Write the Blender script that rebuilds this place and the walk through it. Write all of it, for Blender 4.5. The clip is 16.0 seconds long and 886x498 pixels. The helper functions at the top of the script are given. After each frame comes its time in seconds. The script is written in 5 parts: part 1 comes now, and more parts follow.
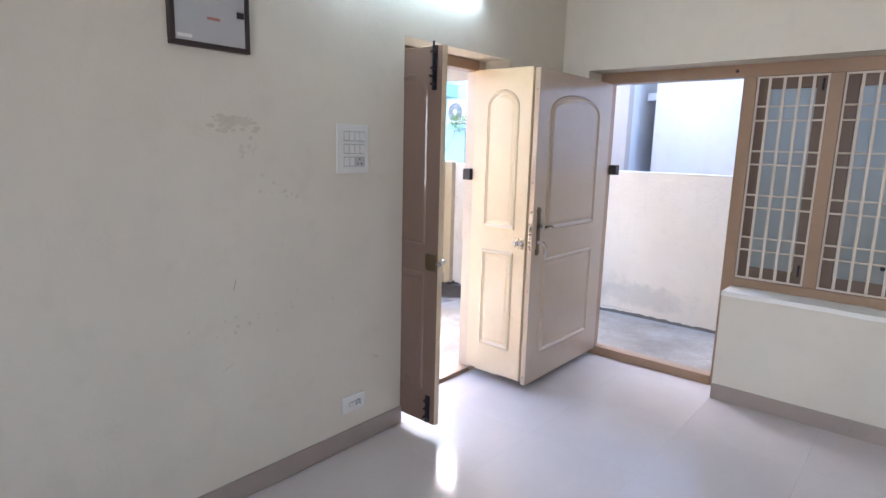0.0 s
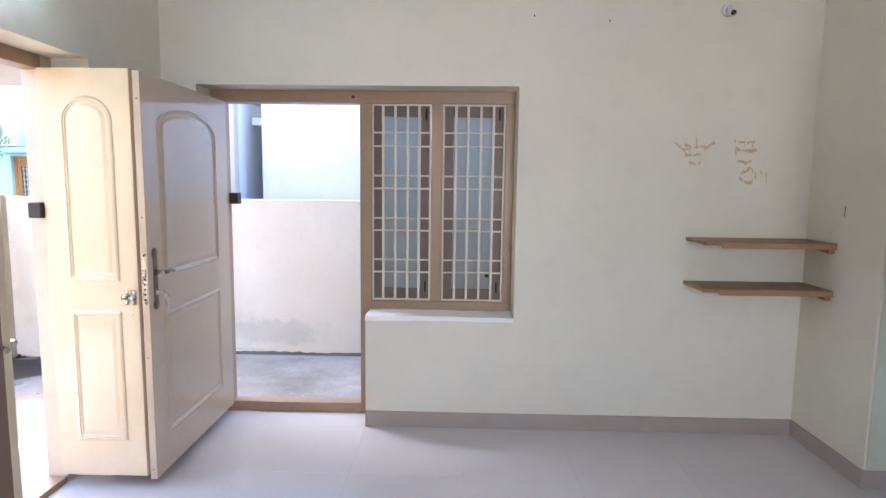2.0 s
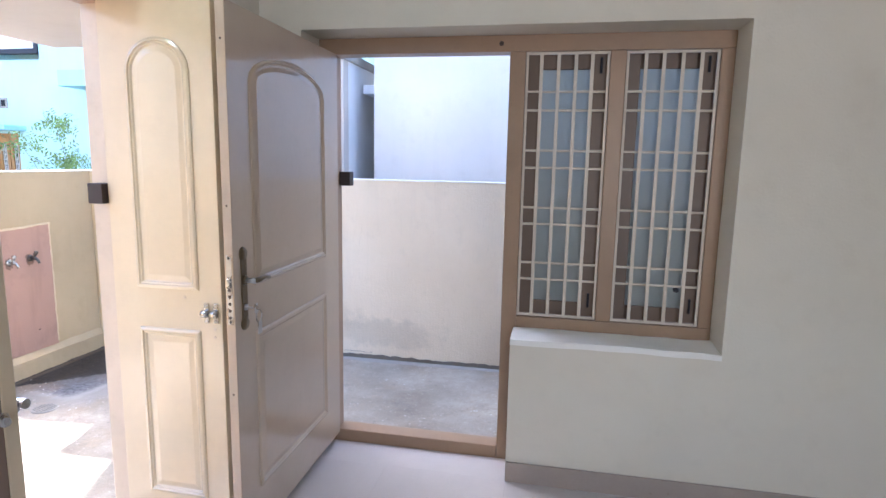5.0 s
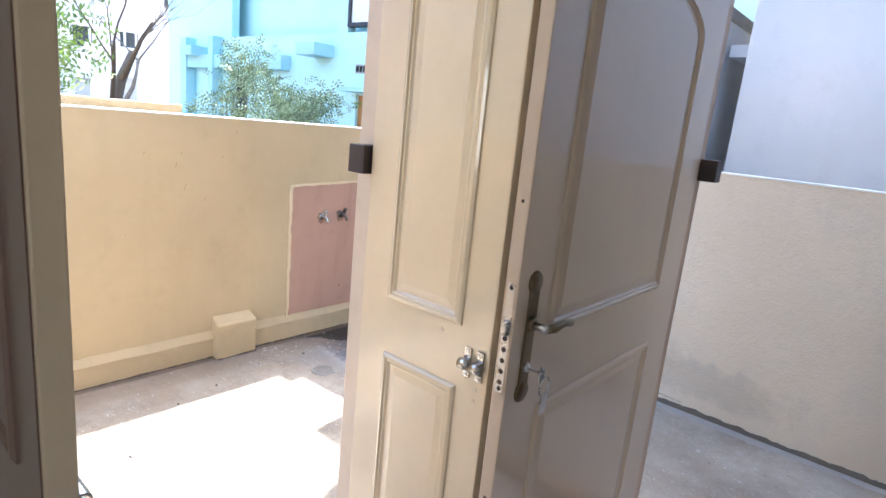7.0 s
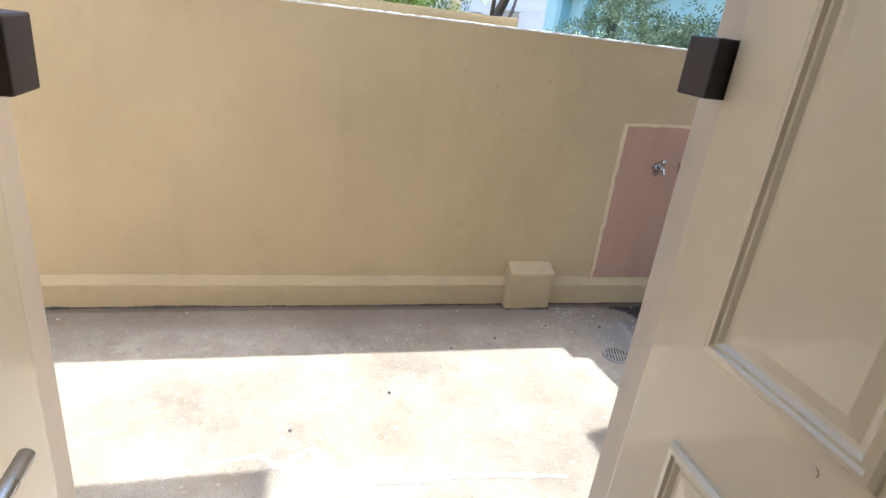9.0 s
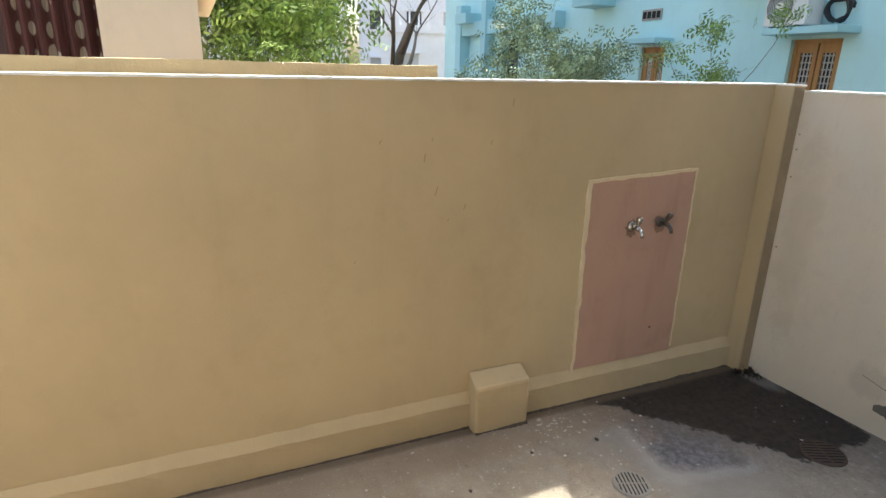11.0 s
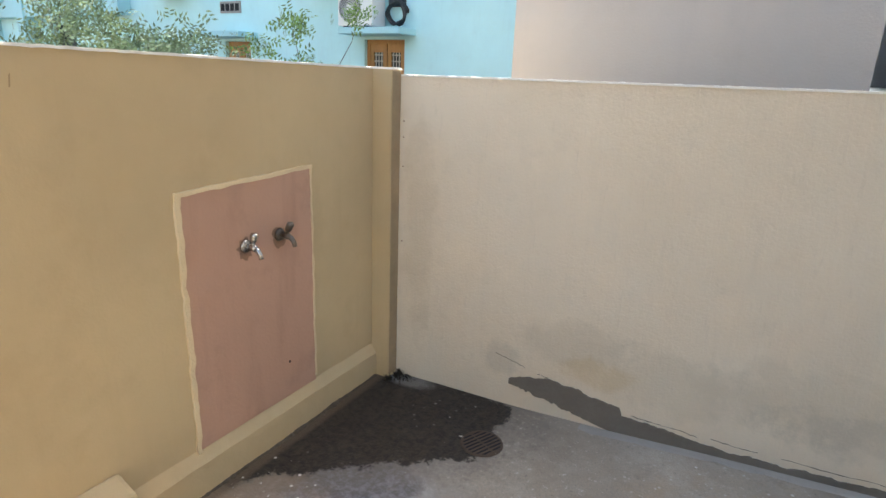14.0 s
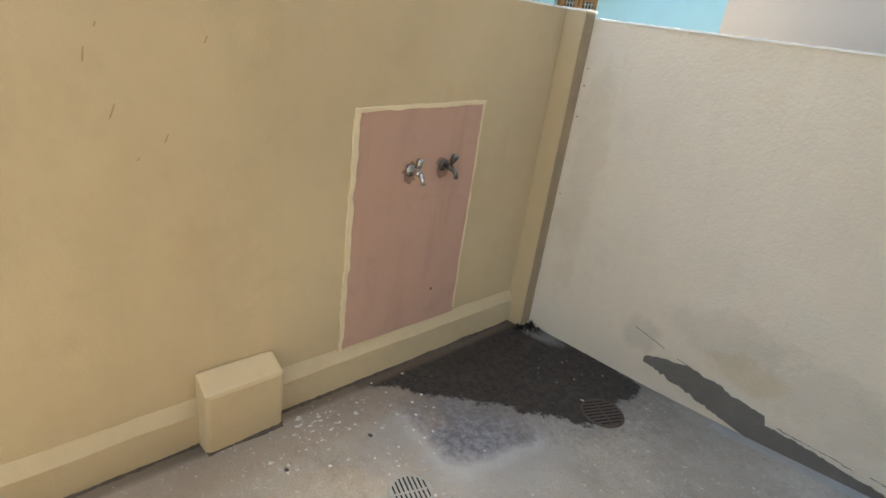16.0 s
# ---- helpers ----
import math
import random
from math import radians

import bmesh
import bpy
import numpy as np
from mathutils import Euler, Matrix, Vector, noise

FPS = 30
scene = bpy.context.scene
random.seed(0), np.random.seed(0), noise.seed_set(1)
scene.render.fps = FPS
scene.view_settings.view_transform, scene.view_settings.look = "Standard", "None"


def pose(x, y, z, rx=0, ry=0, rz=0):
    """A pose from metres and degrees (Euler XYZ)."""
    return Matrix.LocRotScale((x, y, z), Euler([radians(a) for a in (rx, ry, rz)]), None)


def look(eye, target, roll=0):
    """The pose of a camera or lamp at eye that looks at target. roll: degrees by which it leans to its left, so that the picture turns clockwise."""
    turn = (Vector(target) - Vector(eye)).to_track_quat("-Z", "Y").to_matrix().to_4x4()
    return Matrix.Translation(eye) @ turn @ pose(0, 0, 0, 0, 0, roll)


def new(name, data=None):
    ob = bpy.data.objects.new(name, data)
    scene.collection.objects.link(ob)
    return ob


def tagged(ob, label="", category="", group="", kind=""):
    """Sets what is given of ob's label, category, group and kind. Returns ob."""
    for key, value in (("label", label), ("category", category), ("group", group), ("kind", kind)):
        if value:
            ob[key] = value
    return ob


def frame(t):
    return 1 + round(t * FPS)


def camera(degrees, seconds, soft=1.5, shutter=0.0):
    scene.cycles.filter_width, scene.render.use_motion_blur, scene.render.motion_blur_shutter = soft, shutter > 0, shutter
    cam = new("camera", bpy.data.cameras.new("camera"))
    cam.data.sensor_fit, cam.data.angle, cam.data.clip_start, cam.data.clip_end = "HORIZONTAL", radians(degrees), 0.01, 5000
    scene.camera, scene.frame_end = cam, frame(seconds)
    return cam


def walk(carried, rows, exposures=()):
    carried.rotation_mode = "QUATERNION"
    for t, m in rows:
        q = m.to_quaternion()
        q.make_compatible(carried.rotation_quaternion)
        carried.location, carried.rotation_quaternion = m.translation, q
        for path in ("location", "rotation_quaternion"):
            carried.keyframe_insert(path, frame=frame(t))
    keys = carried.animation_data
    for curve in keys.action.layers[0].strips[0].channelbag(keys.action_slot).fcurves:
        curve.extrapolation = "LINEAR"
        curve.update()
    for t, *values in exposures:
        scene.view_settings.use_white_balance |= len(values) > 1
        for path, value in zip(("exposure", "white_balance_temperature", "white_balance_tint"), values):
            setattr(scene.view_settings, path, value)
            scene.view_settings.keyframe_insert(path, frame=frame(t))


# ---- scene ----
cam = camera(75.8, 16.0)
PATH = [
    (0, (2.325, -3.782, 1.543), (1.048, -2.282, 1.194), 1.5),
    (0.5, (2.189, -3.686, 1.529), (1.145, -2.005, 1.238), 0.1),
    (1, (2.14, -3.509, 1.52), (1.235, -1.742, 1.275), -0.4),
    (1.5, (2.057, -3.436, 1.515), (1.465, -1.541, 1.27), 0.4),
    (2, (1.961, -3.443, 1.522), (1.918, -1.457, 1.297), 0.7),
    (2.5, (1.898, -3.446, 1.521), (2.297, -1.497, 1.315), 1.3),
    (3, (1.88, -3.359, 1.505), (2.532, -1.475, 1.339), 1.8),
    (3.5, (1.838, -3.14, 1.538), (2.393, -1.227, 1.366), 1.4),
    (4, (1.823, -2.953, 1.53), (1.984, -0.974, 1.294), 1.3),
    (4.5, (1.701, -2.749, 1.514), (1.633, -0.768, 1.245), 0.6),
    (5, (1.58, -2.561, 1.513), (1.205, -0.62, 1.21), 1.1),
    (5.2, (1.555, -2.496, 1.507), (1.044, -0.588, 1.193), 2.0),
    (7.3, (1.039, -1.666, 1.48), (-0.401, -0.364, 1.0), 7.0),
    (7.5, (1.002, -1.607, 1.454), (-0.561, -0.472, 0.938), 8.3),
    (7.8, (0.953, -1.487, 1.44), (-0.736, -0.591, 0.853), 10.9),
    (8, (0.915, -1.421, 1.432), (-0.817, -0.659, 0.786), 12.1),
    (8.2, (0.882, -1.385, 1.42), (-0.877, -0.735, 0.725), 12.0),
    (8.5, (0.796, -1.349, 1.404), (-0.985, -0.821, 0.662), 9.6),
    (8.7, (0.736, -1.334, 1.398), (-1.044, -0.825, 0.643), 8.3),
    (10.8, (-0.067, -1.109, 1.422), (-1.856, -0.448, 0.822), 1.3),
    (11, (-0.141, -1.106, 1.429), (-1.892, -0.352, 0.823), 1.3),
    (11.5, (-0.237, -1.055, 1.373), (-1.837, 0.003, 0.808), 0.4),
    (12, (-0.438, -1.004, 1.379), (-1.654, 0.488, 0.837), -0.9),
    (12.5, (-0.507, -0.964, 1.365), (-1.472, 0.706, 0.834), 3.1),
    (13, (-0.547, -0.851, 1.361), (-1.446, 0.848, 0.809), 2.9),
    (13.5, (-0.588, -0.736, 1.368), (-1.477, 0.965, 0.804), 2.5),
    (14, (-0.571, -0.686, 1.347), (-1.487, 0.999, 0.781), 2.3),
    (14.5, (-0.581, -0.671, 1.333), (-1.484, 0.989, 0.679), 2.7),
    (15, (-0.583, -0.678, 1.304), (-1.488, 0.944, 0.562), 3.2),
    (15.5, (-0.569, -0.657, 1.299), (-1.541, 0.9, 0.506), 4.4),
    (16, (-0.593, -0.694, 1.304), (-1.864, 0.65, 0.544), 8.3),
]
EXPOSURES = [(0.0, 3.58, 5530, 14), (1.0, 3.62, 5450, 13), (2.0, 3.78, 5430, 13), (3.0, 3.72, 5680, 11), (3.5, 3.50, 5750, 12), (4.5, 3.36, 5680, 13), (5.2, 3.33, 5430, 13), (7.3, 2.72, 5700, 8), (7.8, 2.37, 5600, 5), (8.7, 2.07, 5600, 5), (10.8, 1.72, 6590, 3), (11.5, 1.97, 6540, 3), (12.5, 2.25, 6530, 4), (14.5, 2.32, 6640, 4), (16.0, 2.32, 6430, 0)]
walk(cam, [(t, look(e, g, r)) for t, e, g, r in PATH], EXPOSURES)

# ---- world and sun ----
SUN_WAY = Vector((0.33, -0.93, -1.0)).normalized()
world = bpy.data.worlds.new("sky")
scene.world = world
world.use_nodes = True
sky = world.node_tree.nodes.new("ShaderNodeTexSky")
sky.sky_type, sky.sun_disc = "NISHITA", False
sky.sun_elevation, sky.sun_rotation = math.asin(-SUN_WAY.z), math.atan2(-SUN_WAY.x, -SUN_WAY.y)
sky.air_density, sky.dust_density = 1.0, 5.0
world.node_tree.nodes["Background"].inputs[1].default_value = 0.15
world.node_tree.links.new(sky.outputs[0], world.node_tree.nodes["Background"].inputs[0])
sun = new("sun", bpy.data.lights.new("sun", "SUN"))
sun.data.energy, sun.data.angle, sun.data.color = 2.8, radians(0.5), (1.0, 0.95, 0.87)
sun.matrix_world = look((0, 0, 20), Vector((0, 0, 20)) + SUN_WAY)

back = new("south_window_light", bpy.data.lights.new("south_window_light", "AREA"))
back.data.shape, back.data.size, back.data.size_y = "RECTANGLE", 1.2, 1.2
back.data.energy, back.data.color = 3.3, (1.0, 0.925, 0.82)
back.data.spread = radians(120)
back.matrix_world = look((2.8, -6.08, 1.6), (2.8, 0.0, 1.4))

# ---- materials ----
def nodes_of(name):
    m = bpy.data.materials.new(name)
    m.use_nodes = True
    nt = m.node_tree
    return m, nt, nt.nodes["Principled BSDF"]


def node(nt, kind, **values):
    n = nt.nodes.new(kind)
    for key, value in values.items():
        n.inputs[key].default_value = value
    return n


def coords(nt):
    return nt.nodes.new("ShaderNodeTexCoord").outputs["Object"]


def noise_of(nt, vec, scale, detail=4.0, rough=0.6, stretch=None):
    if stretch:
        mp = node(nt, "ShaderNodeMapping", Scale=stretch)
        nt.links.new(vec, mp.inputs["Vector"])
        vec = mp.outputs[0]
    n = node(nt, "ShaderNodeTexNoise", Scale=scale, Detail=detail, Roughness=rough)
    nt.links.new(vec, n.inputs["Vector"])
    return n.outputs[0]


def ramp(nt, value, lo, hi, a=0.0, b=1.0):
    n = nt.nodes.new("ShaderNodeMapRange")
    n.inputs[1].default_value, n.inputs[2].default_value = lo, hi
    n.inputs[3].default_value, n.inputs[4].default_value = a, b
    nt.links.new(value, n.inputs[0])
    return n.outputs[0]


def mixed(nt, fac, a, b, mode="MIX"):
    n = nt.nodes.new("ShaderNodeMix")
    n.data_type, n.blend_type = "RGBA", mode
    for sock, v in ((n.inputs[0], fac), (n.inputs[6], a), (n.inputs[7], b)):
        if isinstance(v, (int, float)):
            sock.default_value = v
        elif isinstance(v, tuple):
            sock.default_value = (*v[:3], 1)
        else:
            nt.links.new(v, sock)
    return n.outputs[2]


def bump(nt, bsdf, height, strength=0.2, distance=0.01):
    b = node(nt, "ShaderNodeBump", Strength=strength, Distance=distance)
    nt.links.new(height, b.inputs["Height"])
    nt.links.new(b.outputs[0], bsdf.inputs["Normal"])


def shade(c, k):
    return tuple(min(1.0, v * k) for v in c)


def surface(name, col, rough=0.6, var=0.12, patch=1.5, grain=40.0, relief=0.15, depth=0.004, metal=0.0, coat=0.0,
            stretch=None, dirt=None, dirt_amount=0.0, random_tint=0.0):
    """A coated or plain surface: blotches at one scale, grain at another, optional dirt in patches."""
    m, nt, b = nodes_of(name)
    vec = coords(nt)
    big = noise_of(nt, vec, patch, 5.0, 0.6, stretch)
    fine = noise_of(nt, vec, grain, 3.0, 0.6, stretch)
    c = mixed(nt, ramp(nt, big, 0.3, 0.7), shade(col, 1 - var), shade(col, 1 + var * 0.5))
    c = mixed(nt, ramp(nt, fine, 0.35, 0.75, 0, var * 1.6), c, shade(col, 0.7))
    if dirt:
        d = noise_of(nt, vec, patch * 2.3, 6.0, 0.7)
        c = mixed(nt, ramp(nt, d, 0.52, 0.75, 0, dirt_amount), c, dirt)
    if random_tint:
        r = nt.nodes.new("ShaderNodeObjectInfo").outputs["Random"]
        c = mixed(nt, ramp(nt, r, 0, 1, 0, random_tint), c, shade(col, 0.75))
    nt.links.new(c, b.inputs["Base Color"])
    nt.links.new(ramp(nt, big, 0.2, 0.8, rough * 0.85, min(1, rough * 1.15)), b.inputs["Roughness"])
    b.inputs["Metallic"].default_value = metal
    b.inputs["Coat Weight"].default_value = coat
    b.inputs["Coat Roughness"].default_value = 0.05
    if relief:
        bump(nt, b, fine, relief, depth)
    return m


def plaster(name, col, rough=0.75, streak=0.0, dirt=(0.3, 0.25, 0.18), dirt_amount=0.15, relief=0.25, var=0.07):
    """Painted plaster with roller blotches, fine pimples, smudges and, outdoors, rain streaks."""
    m, nt, b = nodes_of(name)
    vec = coords(nt)
    big = noise_of(nt, vec, 0.9, 6.0, 0.65)
    mid = noise_of(nt, vec, 6.0, 5.0, 0.6)
    fine = noise_of(nt, vec, 90.0, 2.0, 0.5)
    c = mixed(nt, ramp(nt, big, 0.3, 0.7), shade(col, 1 - var), shade(col, 1 + var * 0.6))
    c = mixed(nt, ramp(nt, mid, 0.55, 0.85, 0, dirt_amount), c, dirt)
    if streak:
        s = noise_of(nt, vec, 9.0, 5.0, 0.6, (1.0, 1.0, 0.12))
        c = mixed(nt, ramp(nt, s, 0.55, 0.8, 0, streak), c, shade(col, 0.55))
    nt.links.new(c, b.inputs["Base Color"])
    b.inputs["Roughness"].default_value = rough
    add = nt.nodes.new("ShaderNodeMath")
    add.operation = "ADD"
    nt.links.new(fine, add.inputs[0])
    nt.links.new(mid, add.inputs[1])
    bump(nt, b, add.outputs[0], relief, 0.004)
    return m


wall_cream = plaster("cream_emulsion", (0.68, 0.63, 0.53), 0.6)
wall_white = plaster("white_emulsion", (0.78, 0.79, 0.82), 0.6)
wall_green = plaster("pale_green_emulsion", (0.52, 0.70, 0.60), 0.6)
ceiling_white = plaster("ceiling_white", (0.78, 0.77, 0.74), 0.8)
yard_paint = plaster("ochre_exterior_paint", (0.56, 0.43, 0.25), 0.75, 0.14, (0.36, 0.26, 0.14), 0.30, 0.14, 0.13)
yard_pale = plaster("pale_beige_exterior_paint", (0.66, 0.56, 0.43), 0.8, 0.25, (0.36, 0.31, 0.22), 0.45, 0.6, 0.10)
whitewash = plaster("whitewash_rim", (0.85, 0.83, 0.78), 0.9, relief=0.6)
pink_primer = plaster("pink_primer", (0.52, 0.315, 0.225), 0.65, 0.42, (0.26, 0.16, 0.12), 0.45)
border_cream = plaster("cream_border_paint", (0.74, 0.60, 0.38), 0.7, relief=0.6)
tile_floor = surface("vitrified_tile", (0.58, 0.53, 0.505), 0.10, 0.05, 3.0, 60, 0.02, 0.001, random_tint=0.02)
tile_skirt = surface("skirting_tile", (0.36, 0.30, 0.26), 0.3, 0.08, 5.0, 60, 0.03, 0.001)
grout = surface("grout", (0.56, 0.51, 0.485), 0.6)
enamel = surface("cream_enamel", (0.70, 0.565, 0.375), 0.35, 0.05, 4.0, 30, 0.03, 0.002, coat=1.0, dirt=(0.35, 0.25, 0.16), dirt_amount=0.10)
# cream enamel darkened: the yard leaf's shade is put into its colour
enamel_shaded = surface("cream_enamel_shaded", (0.52, 0.41, 0.30), 0.35, 0.05, 4.0, 30, 0.03, 0.002, coat=1.0, dirt=(0.28, 0.2, 0.13), dirt_amount=0.12)
enamel_dark = surface("brown_enamel", (0.20, 0.125, 0.09), 0.4, 0.10, 3.0, 30, 0.03, 0.002, coat=0.6, stretch=(1, 1, 0.3))
frame_brown = surface("brown_frame_paint", (0.34, 0.22, 0.135), 0.4, 0.10, 5.0, 40, 0.10, 0.002, dirt=(0.2, 0.13, 0.08), dirt_amount=0.25)
frame_cream = surface("cream_frame_paint", (0.62, 0.50, 0.37), 0.35, 0.08, 5.0, 40, 0.08, 0.002, dirt=(0.3, 0.2, 0.12), dirt_amount=0.2)
# frame brown made darker, with the shadow on the sashes in the colour
sash_shaded = surface("shaded_brown_sash", (0.17, 0.11, 0.075), 0.45, 0.15, 5.0, 40, 0.10, 0.002)
bar_paint = surface("cream_bar_paint", (0.66, 0.58, 0.48), 0.45, 0.08, 8.0, 60, 0.05, 0.001)
wood_shelf = surface("shelf_wood", (0.30, 0.18, 0.09), 0.6, 0.25, 3.0, 30, 0.2, 0.002, stretch=(0.4, 4, 4), dirt=(0.45, 0.4, 0.33), dirt_amount=0.5)
wood_edge = surface("reddish_wood", (0.36, 0.19, 0.10), 0.5, 0.2, 4.0, 30, 0.15, 0.002, stretch=(3, 0.5, 3))
wood_door = surface("teak_shutter", (0.42, 0.20, 0.06), 0.4, 0.2, 4.0, 30, 0.15, 0.002, stretch=(3, 3, 0.4))
black_iron = surface("black_iron", (0.035, 0.035, 0.045), 0.45, 0.2, 8.0, 60, 0.1, 0.001, metal=0.6)
stop_brown = surface("dark_brown_block", (0.035, 0.022, 0.02), 0.5, 0.15, 8.0, 60, 0.1, 0.001)
steel = surface("worn_steel", (0.55, 0.54, 0.53), 0.28, 0.15, 20.0, 120, 0.05, 0.001, metal=1.0)
brass = surface("aged_brass", (0.20, 0.155, 0.10), 0.4, 0.15, 20.0, 120, 0.05, 0.001, metal=1.0)
chrome = surface("chrome", (0.52, 0.50, 0.47), 0.2, 0.10, 30.0, 150, 0.02, 0.001, metal=1.0, dirt=(0.2, 0.18, 0.15), dirt_amount=0.4)
dull_brass = surface("tarnished_tap", (0.16, 0.14, 0.12), 0.35, 0.2, 30.0, 150, 0.05, 0.001, metal=0.9)
plastic_white = surface("white_plastic", (0.74, 0.73, 0.70), 0.35, 0.04, 8.0, 80, 0.02, 0.001)
plastic_grey = surface("grey_panel_door", (0.46, 0.46, 0.46), 0.4, 0.04, 8.0, 80, 0.02, 0.001)
ink_red = surface("faded_red_print", (0.45, 0.2, 0.17), 0.6)
ink_grey = surface("grey_print", (0.3, 0.3, 0.32), 0.6)
iron_rust = surface("rusty_iron", (0.11, 0.076, 0.056), 0.8, 0.3, 12.0, 80, 0.4, 0.003, metal=0.3)
black_hole = surface("drain_void", (0.01, 0.01, 0.01), 0.9, relief=0)
cement = surface("grey_cement", (0.175, 0.152, 0.125), 0.85, 0.2, 6.0, 60, 0.5, 0.006)
cement_pale = surface("pale_cement", (0.345, 0.32, 0.285), 0.85, 0.15, 6.0, 60, 0.4, 0.005)
ochre_dull = surface("dull_ochre", (0.37, 0.275, 0.165), 0.9, 0.2, 6.0, 60, 0.4, 0.004)
granite = surface("black_granite", (0.02, 0.02, 0.022), 0.12, 0.3, 30.0, 150, 0.0)
laminate = surface("dark_laminate", (0.045, 0.026, 0.021), 0.3, 0.2, 4.0, 30, 0.05, 0.001)
kit_tile = surface("green_grey_wall_tile", (0.46, 0.52, 0.50), 0.2, 0.1, 6.0, 40, 0.05, 0.001, random_tint=0.6)
turquoise = plaster("turquoise_paint", (0.50, 0.755, 0.77), 0.8, 0.15, dirt_amount=0.08)
turquoise_dark = plaster("turquoise_trim", (0.38, 0.62, 0.66), 0.8)
apartment_white = plaster("white_facade", (0.75, 0.74, 0.76), 0.8, 0.2)
neighbour_cream = plaster("neighbour_cream", (0.72, 0.60, 0.45), 0.8, 0.15)
shed_beige = plaster("shed_beige", (0.50, 0.455, 0.41), 0.85, 0.12)
house_pale = plaster("pale_house_paint", (0.72, 0.68, 0.64), 0.85, 0.10)
side_grey = plaster("raw_grey_render", (0.68, 0.68, 0.69), 0.9, 0.2)
pane_dark = surface("dark_window", (0.05, 0.055, 0.06), 0.15, relief=0)
maroon = surface("maroon_shutter", (0.06, 0.02, 0.018), 0.5, 0.2)
bark = surface("bark", (0.16, 0.12, 0.09), 0.9, 0.3, 8.0, 50, 0.6, 0.01)
cable_black = surface("black_cable", (0.02, 0.02, 0.02), 0.5, relief=0)
earth = surface("bare_earth", (0.26, 0.21, 0.16), 0.95, 0.2, 0.4, 12, 0.5, 0.02)
ochre_stain = surface("ochre_smear", (0.62, 0.44, 0.25), 0.8, 0.2, 20, 80, 0.2, 0.001)
soot = surface("grey_smudge", (0.62, 0.57, 0.47), 0.8, 0.1, 20, 80, 0.1, 0.001)
chip_white = surface("white_paint_drop", (0.50, 0.47, 0.42), 0.8, relief=0)


def leaf_material(name, col):
    m, nt, b = nodes_of(name)
    r = nt.nodes.new("ShaderNodeNewGeometry").outputs["Random Per Island"]
    nt.links.new(mixed(nt, r, shade(col, 0.55), shade(col, 1.5)), b.inputs["Base Color"])
    b.inputs["Roughness"].default_value = 0.55
    b.inputs["Transmission Weight"].default_value = 0.0
    b.inputs["Subsurface Weight"].default_value = 0.0
    return m


leaf_green = leaf_material("green_leaf", (0.17, 0.26, 0.06))
leaf_grey = leaf_material("dusty_leaf", (0.19, 0.26, 0.14))


def frosted_glass():
    m, nt, b = nodes_of("frosted_glass")
    b.inputs["Base Color"].default_value = (0.27, 0.30, 0.295, 1)
    b.inputs["Transmission Weight"].default_value = 0.7
    n = noise_of(nt, coords(nt), 160.0, 2.0)
    nt.links.new(ramp(nt, n, 0.3, 0.7, 0.45, 0.6), b.inputs["Roughness"])
    bump(nt, b, n, 0.3, 0.001)
    return m


